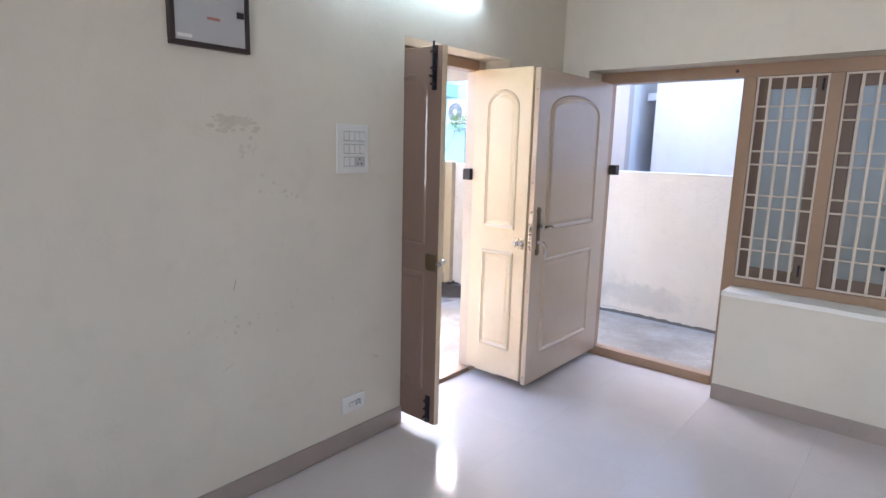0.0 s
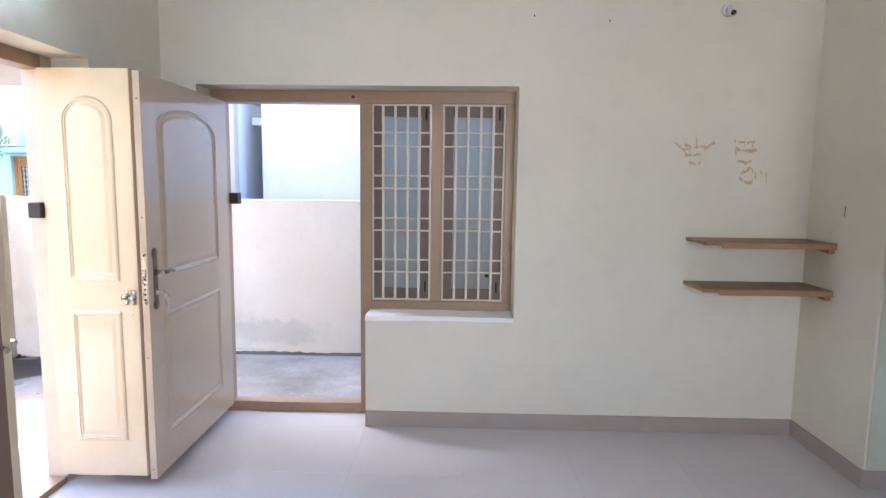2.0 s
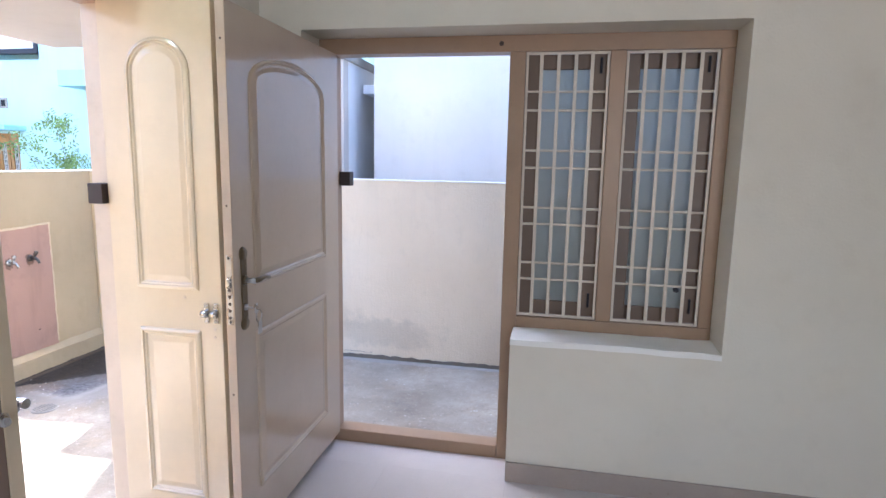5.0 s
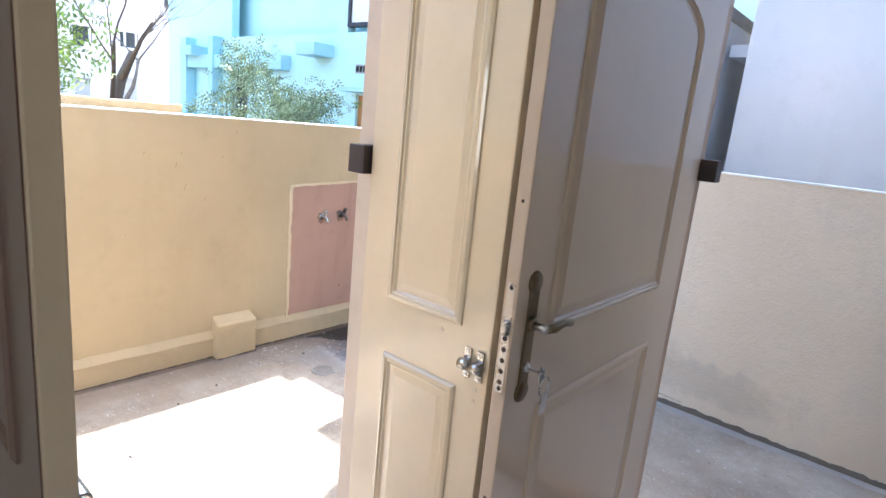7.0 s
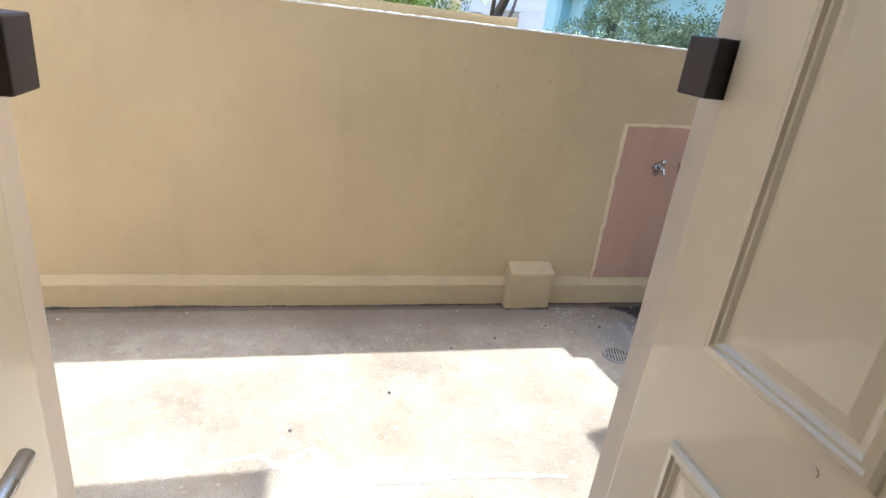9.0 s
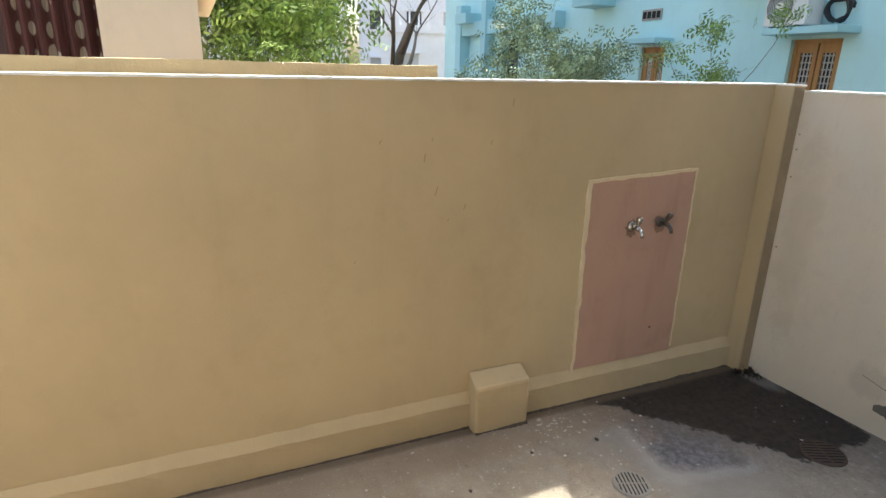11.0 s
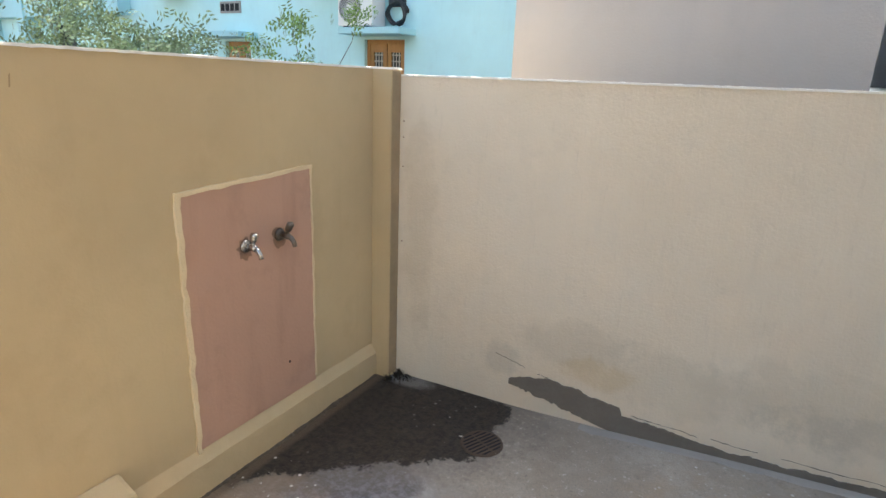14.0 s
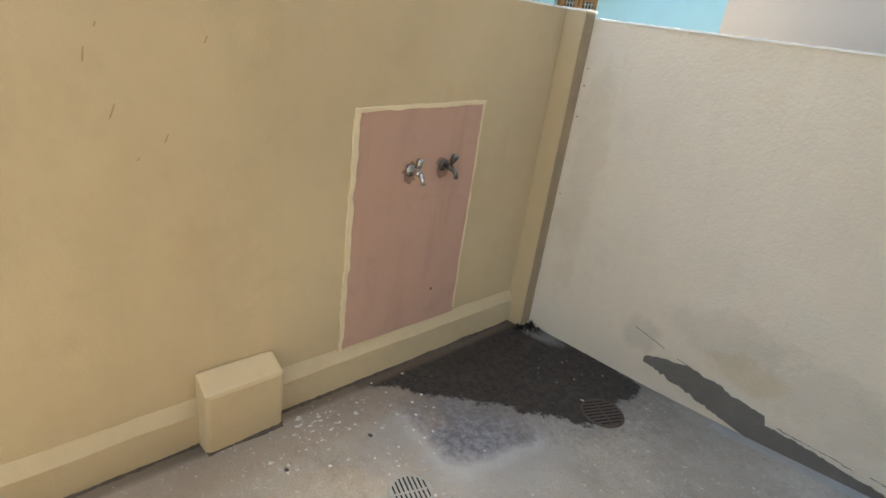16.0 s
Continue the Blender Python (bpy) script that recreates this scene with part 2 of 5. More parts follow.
def yard_concrete():
    """Worn screed with a wet black patch by the taps, a scrubbed bluish square, pale scuffs and paint spots."""
    m, nt, b = nodes_of("yard_screed")
    vec = coords(nt)
    big = noise_of(nt, vec, 1.6, 7.0, 0.65)
    mid = noise_of(nt, vec, 9.0, 6.0, 0.7)
    fine = noise_of(nt, vec, 120.0, 3.0, 0.6)
    c = mixed(nt, ramp(nt, big, 0.32, 0.66), (0.215, 0.178, 0.138), (0.455, 0.395, 0.32))
    c = mixed(nt, ramp(nt, mid, 0.45, 0.7, 0, 0.6), c, (0.29, 0.24, 0.185))
    c = mixed(nt, ramp(nt, noise_of(nt, vec, 5.0, 8.0, 0.75), 0.56, 0.70, 0, 0.45), c, (0.13, 0.115, 0.10))
    c = mixed(nt, ramp(nt, fine, 0.38, 0.68, 0, 0.28), c, (0.16, 0.145, 0.13))
    spk = noise_of(nt, vec, 38.0, 4.0, 0.75)
    c = mixed(nt, ramp(nt, spk, 0.60, 0.72, 0, 0.6), c, (0.60, 0.57, 0.51))
    c = mixed(nt, ramp(nt, spk, 0.40, 0.28, 0, 0.6), c, (0.13, 0.115, 0.10))
    sep = nt.nodes.new("ShaderNodeSeparateXYZ")
    nt.links.new(vec, sep.inputs[0])

    def calc(op, a, v):
        n = nt.nodes.new("ShaderNodeMath")
        n.operation = op
        for sock, x in zip(n.inputs, (a, v)):
            if isinstance(x, (int, float)):
                sock.default_value = x
            else:
                nt.links.new(x, sock)
        return n.outputs[0]

    def blob(cx, cy, ax, ay, turn, power, ragged=1.3):
        ct, st = math.cos(turn), math.sin(turn)
        dx, dy = calc("SUBTRACT", sep.outputs[0], cx), calc("SUBTRACT", sep.outputs[1], cy)
        u = calc("DIVIDE", calc("ADD", calc("MULTIPLY", dx, ct), calc("MULTIPLY", dy, st)), ax)
        v = calc("DIVIDE", calc("SUBTRACT", calc("MULTIPLY", dy, ct), calc("MULTIPLY", dx, st)), ay)
        d = calc("ADD", calc("POWER", calc("ABSOLUTE", u, 0), power), calc("POWER", calc("ABSOLUTE", v, 0), power))
        return calc("ADD", d, calc("MULTIPLY", calc("SUBTRACT", mid, 0.5), ragged))

    pale = ramp(nt, blob(-1.60, 0.62, 0.46, 0.40, 0.6, 2.0), 1.1, 0.3, 0, 0.6)
    c = mixed(nt, pale, c, (0.29, 0.275, 0.26))
    rim = ramp(nt, blob(-1.655, 0.680, 0.250, 0.240, -0.2, 6.0, 1.6), 1.4, 0.4, 0, 0.4)
    c = mixed(nt, rim, c, (0.40, 0.39, 0.385))
    square = ramp(nt, blob(-1.665, 0.700, 0.215, 0.205, -0.2, 6.0, 2.0), 1.4, 0.1, 0, 0.88)
    c = mixed(nt, square, c, mixed(nt, ramp(nt, spk, 0.42, 0.6), (0.080, 0.078, 0.086), (0.19, 0.186, 0.20)))
    rust = ramp(nt, noise_of(nt, vec, 2.7, 5.0, 0.7), 0.54, 0.72, 0, 0.32)
    c = mixed(nt, rust, c, (0.33, 0.22, 0.12))
    sx, sy = sep.outputs[0], sep.outputs[1]
    edge = calc("MULTIPLY", calc("SUBTRACT", calc("ADD", calc("MULTIPLY", sx, 0.90), 2.41), sy), 0.74)
    edge = calc("MAXIMUM", edge, calc("MAXIMUM", calc("ADD", sx, 1.43), calc("SUBTRACT", sy, 1.45)))
    edge = calc("ADD", edge, calc("MULTIPLY", calc("SUBTRACT", mid, 0.5), 0.22))
    edge = calc("ADD", edge, calc("MULTIPLY", calc("SUBTRACT", spk, 0.5), 0.08))
    wet = ramp(nt, edge, 0.085, 0.050)
    damp = mixed(nt, ramp(nt, spk, 0.36, 0.62), (0.010, 0.007, 0.005), (0.042, 0.030, 0.020))
    damp = mixed(nt, ramp(nt, mid, 0.54, 0.74, 0, 0.6), damp, (0.075, 0.055, 0.036))
    c = mixed(nt, wet, c, damp)
    dry = ramp(nt, blob(-1.93, 1.47, 0.17, 0.085, -0.1, 2.0, 1.6), 1.1, 0.5, 0, 0.75)
    c = mixed(nt, dry, c, (0.23, 0.21, 0.185))
    crust = ramp(nt, calc("ADD", blob(-1.44, 1.02, 0.15, 0.10, 0.8, 2.0, 2.4), calc("MULTIPLY", calc("SUBTRACT", spk, 0.5), 3.0)), 1.1, 0.4, 0, 0.45)
    c = mixed(nt, calc("MULTIPLY", crust, calc("SUBTRACT", 1.0, wet)), c, (0.42, 0.405, 0.38))
    halo = ramp(nt, calc("ADD", edge, calc("MULTIPLY", calc("SUBTRACT", spk, 0.5), 0.3)), 0.26, 0.08, 0, 0.75)
    c = mixed(nt, calc("MULTIPLY", halo, calc("SUBTRACT", 1.0, wet)), c, (0.16, 0.135, 0.11))
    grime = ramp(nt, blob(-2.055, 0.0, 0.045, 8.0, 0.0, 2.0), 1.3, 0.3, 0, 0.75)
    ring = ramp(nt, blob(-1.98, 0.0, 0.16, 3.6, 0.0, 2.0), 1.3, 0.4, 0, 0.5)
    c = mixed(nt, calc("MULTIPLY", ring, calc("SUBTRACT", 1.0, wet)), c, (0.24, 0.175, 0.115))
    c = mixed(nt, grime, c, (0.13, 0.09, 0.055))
    vor = node(nt, "ShaderNodeTexVoronoi", Scale=26.0, Randomness=1.0)
    nt.links.new(vec, vor.inputs["Vector"])
    near = calc("MULTIPLY", ramp(nt, vor.outputs["Distance"], 0.20, 0.10), ramp(nt, noise_of(nt, vec, 2.6, 4.0, 0.75), 0.54, 0.66))
    c = mixed(nt, near, c, (0.66, 0.63, 0.58))
    nt.links.new(c, b.inputs["Base Color"])
    nt.links.new(ramp(nt, wet, 0, 1, 0.85, 0.68), b.inputs["Roughness"])
    bump(nt, b, calc("ADD", fine, mid), 0.6, 0.006)
    return m


screed = yard_concrete()
glass_frosted = frosted_glass()


def stained_wall():
    """Pale beige paint with damp grey and yellow blooms by the cement repair and rain streaks under the rim."""
    m, nt, b = nodes_of("stained_beige_paint")
    vec = coords(nt)
    big = noise_of(nt, vec, 0.9, 6.0, 0.65)
    mid = noise_of(nt, vec, 7.0, 7.0, 0.7)
    fine = noise_of(nt, vec, 90.0, 2.0, 0.5)
    streak = noise_of(nt, vec, 14.0, 5.0, 0.65, (1.0, 1.0, 0.08))
    drip = noise_of(nt, vec, 60.0, 3.0, 0.6, (1.0, 1.0, 0.16))
    rough = noise_of(nt, vec, 26.0, 5.0, 0.7)
    c = mixed(nt, ramp(nt, big, 0.3, 0.7), (0.675, 0.575, 0.44), (0.765, 0.665, 0.525))
    c = mixed(nt, ramp(nt, mid, 0.56, 0.82, 0, 0.25), c, (0.46, 0.41, 0.33))
    c = mixed(nt, ramp(nt, streak, 0.58, 0.78, 0, 0.10), c, (0.40, 0.36, 0.29))
    sep = nt.nodes.new("ShaderNodeSeparateXYZ")
    nt.links.new(vec, sep.inputs[0])

    def calc(op, a, v):
        n = nt.nodes.new("ShaderNodeMath")
        n.operation = op
        for sock, x in zip(n.inputs, (a, v)):
            if isinstance(x, (int, float)):
                sock.default_value = x
            else:
                nt.links.new(x, sock)
        return n.outputs[0]

    def bloom(cx, cz, ax, az, col, amount, c):
        u = calc("DIVIDE", calc("SUBTRACT", sep.outputs[0], cx), ax)
        v = calc("DIVIDE", calc("SUBTRACT", sep.outputs[2], cz), az)
        d = calc("ADD", calc("ADD", calc("MULTIPLY", u, u), calc("MULTIPLY", v, v)), calc("MULTIPLY", calc("SUBTRACT", mid, 0.5), 4.0))
        return mixed(nt, ramp(nt, d, 1.2, 0.4, 0, amount), c, col)

    c = bloom(-1.13, 0.28, 0.26, 0.11, (0.46, 0.40, 0.31), 0.30, c)
    c = bloom(-0.70, 0.20, 0.42, 0.14, (0.50, 0.44, 0.34), 0.28, c)
    c = bloom(-1.02, 0.17, 0.16, 0.07, (0.56, 0.42, 0.23), 0.4, c)
    c = bloom(-0.25, 0.24, 0.40, 0.16, (0.50, 0.44, 0.34), 0.28, c)
    c = bloom(-1.88, 0.70, 0.09, 0.50, (0.50, 0.41, 0.29), 0.30, c)
    c = bloom(-1.45, 0.15, 0.10, 0.08, (0.44, 0.40, 0.33), 0.4, c)
    c = bloom(0.20, 0.15, 0.6, 0.12, (0.42, 0.38, 0.31), 0.4, c)
    b.inputs["Roughness"].default_value = 0.8
    c = mixed(nt, ramp(nt, drip, 0.62, 0.80, 0, 0.22), c, (0.46, 0.40, 0.32))
    c = mixed(nt, ramp(nt, rough, 0.60, 0.75, 0, 0.16), c, (0.86, 0.76, 0.62))
    nt.links.new(c, b.inputs["Base Color"])
    bump(nt, b, calc("ADD", calc("ADD", fine, drip), calc("ADD", mid, rough)), 0.55, 0.004)
    return m


wall_stained = stained_wall()


def curtain_cloth():
    """Maroon and cream cloth with rings of pale discs."""
    m, nt, b = nodes_of("disc_curtain")
    vor = node(nt, "ShaderNodeTexVoronoi", Scale=6.5, Randomness=0.15)
    nt.links.new(coords(nt), vor.inputs["Vector"])
    c = mixed(nt, ramp(nt, vor.outputs["Distance"], 0.36, 0.40), (0.42, 0.36, 0.28), (0.10, 0.035, 0.03))
    nt.links.new(c, b.inputs["Base Color"])
    b.inputs["Roughness"].default_value = 0.9
    return m


curtain = curtain_cloth()


def glowing(name, col, strength):
    m, nt, b = nodes_of(name)
    b.inputs["Base Color"].default_value = (*col, 1)
    b.inputs["Emission Color"].default_value = (*col, 1)
    b.inputs["Emission Strength"].default_value = strength
    return m


tube_glow = glowing("lit_tube", (0.75, 0.95, 1.0), 3.2)


# ---- builders ----
def thing(name, label, category, loc=(0, 0, 0), group="", kind="", turn=0.0):
    ob = new(name)
    ob.empty_display_size = 0.1
    ob.matrix_basis = pose(*loc, 0, 0, turn)
    return tagged(ob, label, category, group, kind)


def linked(name, bm, material, smooth=False):
    me = bpy.data.meshes.new(name)
    bm.to_mesh(me)
    bm.free()
    me.materials.append(material)
    if smooth:
        for p in me.polygons:
            p.use_smooth = True
    return new(name, me)


def part(name, bm, material, parent, label="", smooth=False, local=False):
    """One mesh under a thing or a part. Its vertices are in the world unless local."""
    ob = linked(name, bm, material, smooth)
    root = parent
    while root.parent:
        root = root.parent
    if not local:
        ob.data.transform(root.matrix_basis.inverted())
    ob.parent = parent
    if label:
        tagged(ob, label)
    return ob


def solid(name, bm, material, label, category, group="", kind="", smooth=False):
    return tagged(linked(name, bm, material, smooth), label, category, group, kind)


def box(x0, x1, y0, y1, z0, z1, bevel=0.0, bm=None):
    bm = bm or bmesh.new()
    m = Matrix.LocRotScale(((x0 + x1) / 2, (y0 + y1) / 2, (z0 + z1) / 2), None, (abs(x1 - x0), abs(y1 - y0), abs(z1 - z0)))
    vs = bmesh.ops.create_cube(bm, size=1.0, matrix=m)["verts"]
    if bevel:
        es = list({e for v in vs for e in v.link_edges})
        bmesh.ops.bevel(bm, geom=es, offset=bevel, segments=2, affect="EDGES", profile=0.6)
    return bm


def boxed(bs, bevel=0.0):
    bm = bmesh.new()
    for b in bs:
        box(*b, bevel=bevel, bm=bm)
    return bm


def tube(points, radii, seg=10, bm=None, cap=True):
    """A round tube along points; radii is one number or one a point."""
    bm = bm or bmesh.new()
    pts = [Vector(p) for p in points]
    if isinstance(radii, (int, float)):
        radii = [radii] * len(pts)
    rings = []
    side = None
    for i, p in enumerate(pts):
        way = (pts[min(i + 1, len(pts) - 1)] - pts[max(i - 1, 0)]).normalized()
        if side is None:
            side = way.orthogonal().normalized()
        side = (side - way * side.dot(way)).normalized()
        up = way.cross(side)
        rings.append([bm.verts.new(p + radii[i] * (math.cos(a) * side + math.sin(a) * up))
                      for a in (2 * math.pi * k / seg for k in range(seg))])
    for a, b in zip(rings, rings[1:]):
        for k in range(seg):
            bm.faces.new((a[k], a[(k + 1) % seg], b[(k + 1) % seg], b[k]))
    if cap:
        bm.faces.new(rings[0][::-1])
        bm.faces.new(rings[-1])
    return bm


def disc(center, axis, r0, r1, length, seg=16, bm=None):
    """A turned piece: a cone or cylinder from center along axis."""
    c, w = Vector(center), Vector(axis).normalized()
    return tube([c, c + w * length], [r0, r1], seg, bm)


def wobbly_box(x0, x1, y0, y1, z0, z1, amount, step, seed, rate=7.0):
    """A box cut into cells and pushed about, for hand-laid plaster edges."""
    bm = box(x0, x1, y0, y1, z0, z1)
    for axis, lo, hi in ((0, x0, x1), (1, y0, y1), (2, z0, z1)):
        n = int((hi - lo) / step)
        for k in range(1, n):
            co = Vector((0, 0, 0))
            co[axis] = lo + (hi - lo) * k / n
            no = Vector((0, 0, 0))
            no[axis] = 1
            bmesh.ops.bisect_plane(bm, geom=bm.verts[:] + bm.edges[:] + bm.faces[:], plane_co=co, plane_no=no)
    for v in bm.verts:
        d = noise.noise_vector(v.co * rate + Vector((seed, seed * 2, 0))) * amount
        v.co += d
    return bm


def outline(x0, x1, z0, z1, rise, o, n=12):
    """A panel's outline, moved inwards by o: square at the foot, arched by rise at the head."""
    a, b, lo = x0 + o, x1 - o, z0 + o
    pts = [(a, lo), (b, lo)]
    if rise:
        spring, top = z1 - rise, z1 - o
        cx, rx, rz = (a + b) / 2, (b - a) / 2, top - spring
        pts += [(cx + rx * math.cos(math.pi * k / n), spring + rz * math.sin(math.pi * k / n)) for k in range(n + 1)]
    else:
        pts += [(b, z1 - o), (a, z1 - o)]
    return pts


def moulding(x0, x1, z0, z1, rise, y, out):
    """The raised frame round a door panel on the face at y, standing out by the way out (+1 or -1), and the panel in it."""
    bm = bmesh.new()
    loops = []
    for o, h in ((0.0, 0.0), (0.001, 0.005), (0.007, 0.009), (0.013, 0.010), (0.016, 0.005), (0.021, 0.006), (0.026, 0.0006), (0.032, 0.0006), (0.050, 0.004)):
        loops.append([bm.verts.new((x, y + out * h, z)) for x, z in outline(x0, x1, z0, z1, rise, o)])
    n = len(loops[0])
    for a, b in zip(loops, loops[1:]):
        for k in range(n):
            f = (a[k], a[(k + 1) % n], b[(k + 1) % n], b[k])
            bm.faces.new(f if out < 0 else f[::-1])
    bm.faces.new(loops[-1] if out < 0 else loops[-1][::-1])
    return bm


def skin(name, label, category, verts, faces, material, kind="", parent=None):
    me = bpy.data.meshes.new(name)
    me.from_pydata(verts, [], faces)
    me.materials.append(material)
    ob = new(name, me)
    if parent:
        ob.parent = parent
        root = parent
        me.transform(root.matrix_basis.inverted())
    return tagged(ob, label, category, "", kind)


# ---- plan, in metres ----
XW, XE, ROOM_S, HC = 0.195, 4.06, -6.0, 3.0      # west wall, east wall, south wall, ceiling
WN, WW = 0.31, 0.305                              # thickness of the north and west walls
D1A, D1B = -1.670, -0.680                           # opening in the west wall
HEAD = 2.10                                       # head of all openings
ZY = -0.075                                       # yard level
XA, YB = -2.09, 1.66                              # inner faces of the yard's two walls
TA, TB = 1.392, 1.367                              # their tops

# ---- structure: room ----
solid("wall_west", boxed([(XW - WW, XW, ROOM_S, D1A, ZY, HC), (XW - WW, XW, D1B, 0, ZY, HC), (XW - WW, XW, D1A, D1B, HEAD, HC), (0.013, XW, D1A, -1.622, ZY, HEAD)]),
      wall_cream, "cream painted plaster wall with a doorway", "wall", kind="structure")
solid("wall_north", boxed([(XW - WW, 0.40, 0, WN, ZY, HC), (0.40, 2.325, 0, WN, HEAD, HC), (1.41, 2.325, 0, WN, ZY, 0.70), (2.325, XE + 3.2, 0, WN, ZY, HC)]),
      wall_cream, "cream painted plaster wall with a doorway and window", "wall", kind="structure")
solid("wall_east", boxed([(XE, XE + 0.13, -0.63, 0, 0, HC), (XE, XE + 0.13, -1.55, -0.63, 2.11, HC)]), wall_cream,
      "cream painted plaster wall beside the kitchen opening", "wall", kind="structure")
solid("wall_east_south", boxed([(XE, XE + 0.13, ROOM_S, -1.55, 0, HC)]), wall_white, "bluish white painted plaster wall", "wall", kind="structure")
# daylight reaches the room from a window behind, in the south wall
solid("wall_south", boxed([(XW - WW, 2.2, ROOM_S - 0.2, ROOM_S, ZY, HC), (3.4, XE + 3.2, ROOM_S - 0.2, ROOM_S, ZY, HC), (2.2, 3.4, ROOM_S - 0.2, ROOM_S, ZY, 1.0), (2.2, 3.4, ROOM_S - 0.2, ROOM_S, 2.2, HC)]), wall_cream, "cream painted plaster wall with a window opening", "wall", kind="structure")
solid("ceiling", boxed([(XW - WW, XE + 3.2, ROOM_S - 0.2, WN, HC, HC + 0.15)]), ceiling_white, "white painted flat ceiling slab", "ceiling", kind="structure")
# the gap in the far wall is unseen, added to brighten the kitchen
solid("wall_kitchen", boxed([(XE + 3.0, XE + 3.2, ROOM_S, -1.75, 0, HC), (XE + 3.0, XE + 3.2, -1.3, 0, 0, HC), (XE + 3.0, XE + 3.2, -1.75, -1.3, 0, 1.5), (XE + 3.0, XE + 3.2, -1.75, -1.3, 1.85, HC), (XE + 0.13, XE + 3.0, -3.2, -3.05, 0, HC)]), wall_green,
      "pale green painted kitchen walls", "wall", kind="structure")
solid("wall_kitchen_north", boxed([(XE + 0.13, 4.72, -0.008, -0.002, 0, HC), (5.42, XE + 3.0, -0.008, -0.002, 0, HC), (4.72, 5.42, -0.008, -0.002, 2.12, HC), (4.72, 5.42, -0.008, -0.002, 0, 1.34)]),
      wall_green, "pale green painted kitchen wall above the counter", "wall", kind="structure")
# plaster reveals of the kitchen opening and the window recess
solid("trim_kitchen_opening", boxed([(XE + 0.012, XE + 0.128, -0.638, -0.631, 0, 2.10), (XE + 0.012, XE + 0.128, -1.55, -0.638, 2.102, 2.109)]),
      plaster("stained_reveal", (0.55, 0.56, 0.45), 0.7, 0.3, (0.28, 0.3, 0.18), 0.4), "greenish stained plaster reveal of kitchen opening", "trim", kind="structure")
solid("window_sill", wobbly_box(1.412, 2.322, -0.012, 0.19, 0.685, 0.712, 0.006, 0.06, 3), whitewash, "rough white plastered window sill", "sill", kind="structure")
solid("baseboard_north", boxed([(1.41, XE, -0.012, -0.001, 0.0, 0.10)], 0.002), tile_skirt, "grey-brown tile skirting", "skirting", kind="structure")
solid("baseboard_west", boxed([(XW + 0.001, XW + 0.012, ROOM_S, -1.622, 0.0, 0.10), (XW + 0.001, XW + 0.012, D1B, 0, 0, 0.10)], 0.002), tile_skirt,
      "grey-brown tile skirting", "skirting", kind="structure")
solid("baseboard_east", boxed([(XE - 0.012, XE - 0.001, -0.63, -0.012, 0.0, 0.10), (XE - 0.012, XE + 0.13, -0.642, -0.631, 0, 0.10), (XE - 0.012, XE - 0.001, ROOM_S, -1.55, 0.0, 0.10)], 0.002), tile_skirt,
      "grey-brown tile skirting", "skirting", kind="structure")

# floor: a bed with a tile for each piece
floor = solid("floor", boxed([(XW - WW, XE + 3.2, ROOM_S, WN, ZY - 0.1, -0.004)]), grout, "glossy beige vitrified tile floor", "floor", kind="structure")
SIZE = 0.60
tile_mesh = linked("floor_tile", box(0.0003, SIZE - 0.0003, 0.0003, SIZE - 0.0003, -0.008, 0.0, 0.0003), tile_floor)
for i in range(12):
    for j in range(10):
        x, y = XW + 0.02 + SIZE * i, -0.0 - SIZE * (j + 1)
        if x > XE + 2.6:
            continue
        ob = tile_mesh if i == j == 0 else new("floor_tile", tile_mesh.data)
        ob.parent = floor
        ob.location = (x, y, 0)
solid("threshold_west_floor", boxed([(0.012, XW + 0.02, -1.617, D1B, -0.004, 0.0)]), tile_floor, "tile strip inside the doorway", "floor", kind="structure")
solid("threshold_north_floor", boxed([(0.47, 1.41, 0.0, 0.20, -0.004, 0.0)]), tile_floor, "tile strip inside the doorway", "floor", kind="structure")

# ---- door frames ----
d1 = thing("door_1", "cream painted wooden door frame with low threshold", "door frame", (-0.10, -1.085, 0), kind="structure")
FX0, FX1 = -0.088, 0.012
part("jamb", box(FX0, FX1, D1A, D1A + 0.065, ZY, HEAD, 0.004), frame_cream, d1)
part("jamb", box(FX0, FX1, D1B - 0.065, D1B, ZY, HEAD, 0.004), frame_cream, d1)
part("head", box(FX0 + 0.002, FX1 - 0.002, D1A + 0.066, D1B - 0.066, HEAD - 0.065, HEAD, 0.004), frame_brown, d1)
part("sill", box(FX0 + 0.002, FX1 - 0.002, D1A + 0.066, D1B - 0.066, ZY, 0.03, 0.004), frame_brown, d1)

w1 = thing("window_1", "brown painted door and window frame with iron grill", "window", (1.84, 0.25, 0.70), kind="structure")
GY0, GY1 = 0.20, 0.30
part("head", box(0.402, 2.325, GY0, GY1, 2.025, 2.10, 0.004), frame_brown, w1)
part("jamb", box(0.402, 0.478, GY0 + 0.002, GY1, ZY, 2.024, 0.004), frame_brown, w1)
part("post", box(1.347, 1.421, GY0 + 0.002, GY1, ZY, 2.024, 0.004), frame_brown, w1)
part("mullion", box(1.801, 1.871, GY0 + 0.002, GY1, 0.765, 2.024, 0.004), frame_brown, w1)
part("jamb", box(2.268, 2.325, GY0 + 0.002, GY1, 0.765, 2.024, 0.004), frame_brown, w1)
part("bottom_rail", box(1.421, 2.325, GY0, GY1, 0.705, 0.764, 0.004), frame_brown, w1)
part("sill", box(0.48, 1.346, GY0 + 0.002, GY1, ZY, 0.065, 0.006), frame_brown, w1, "worn brown wooden threshold")
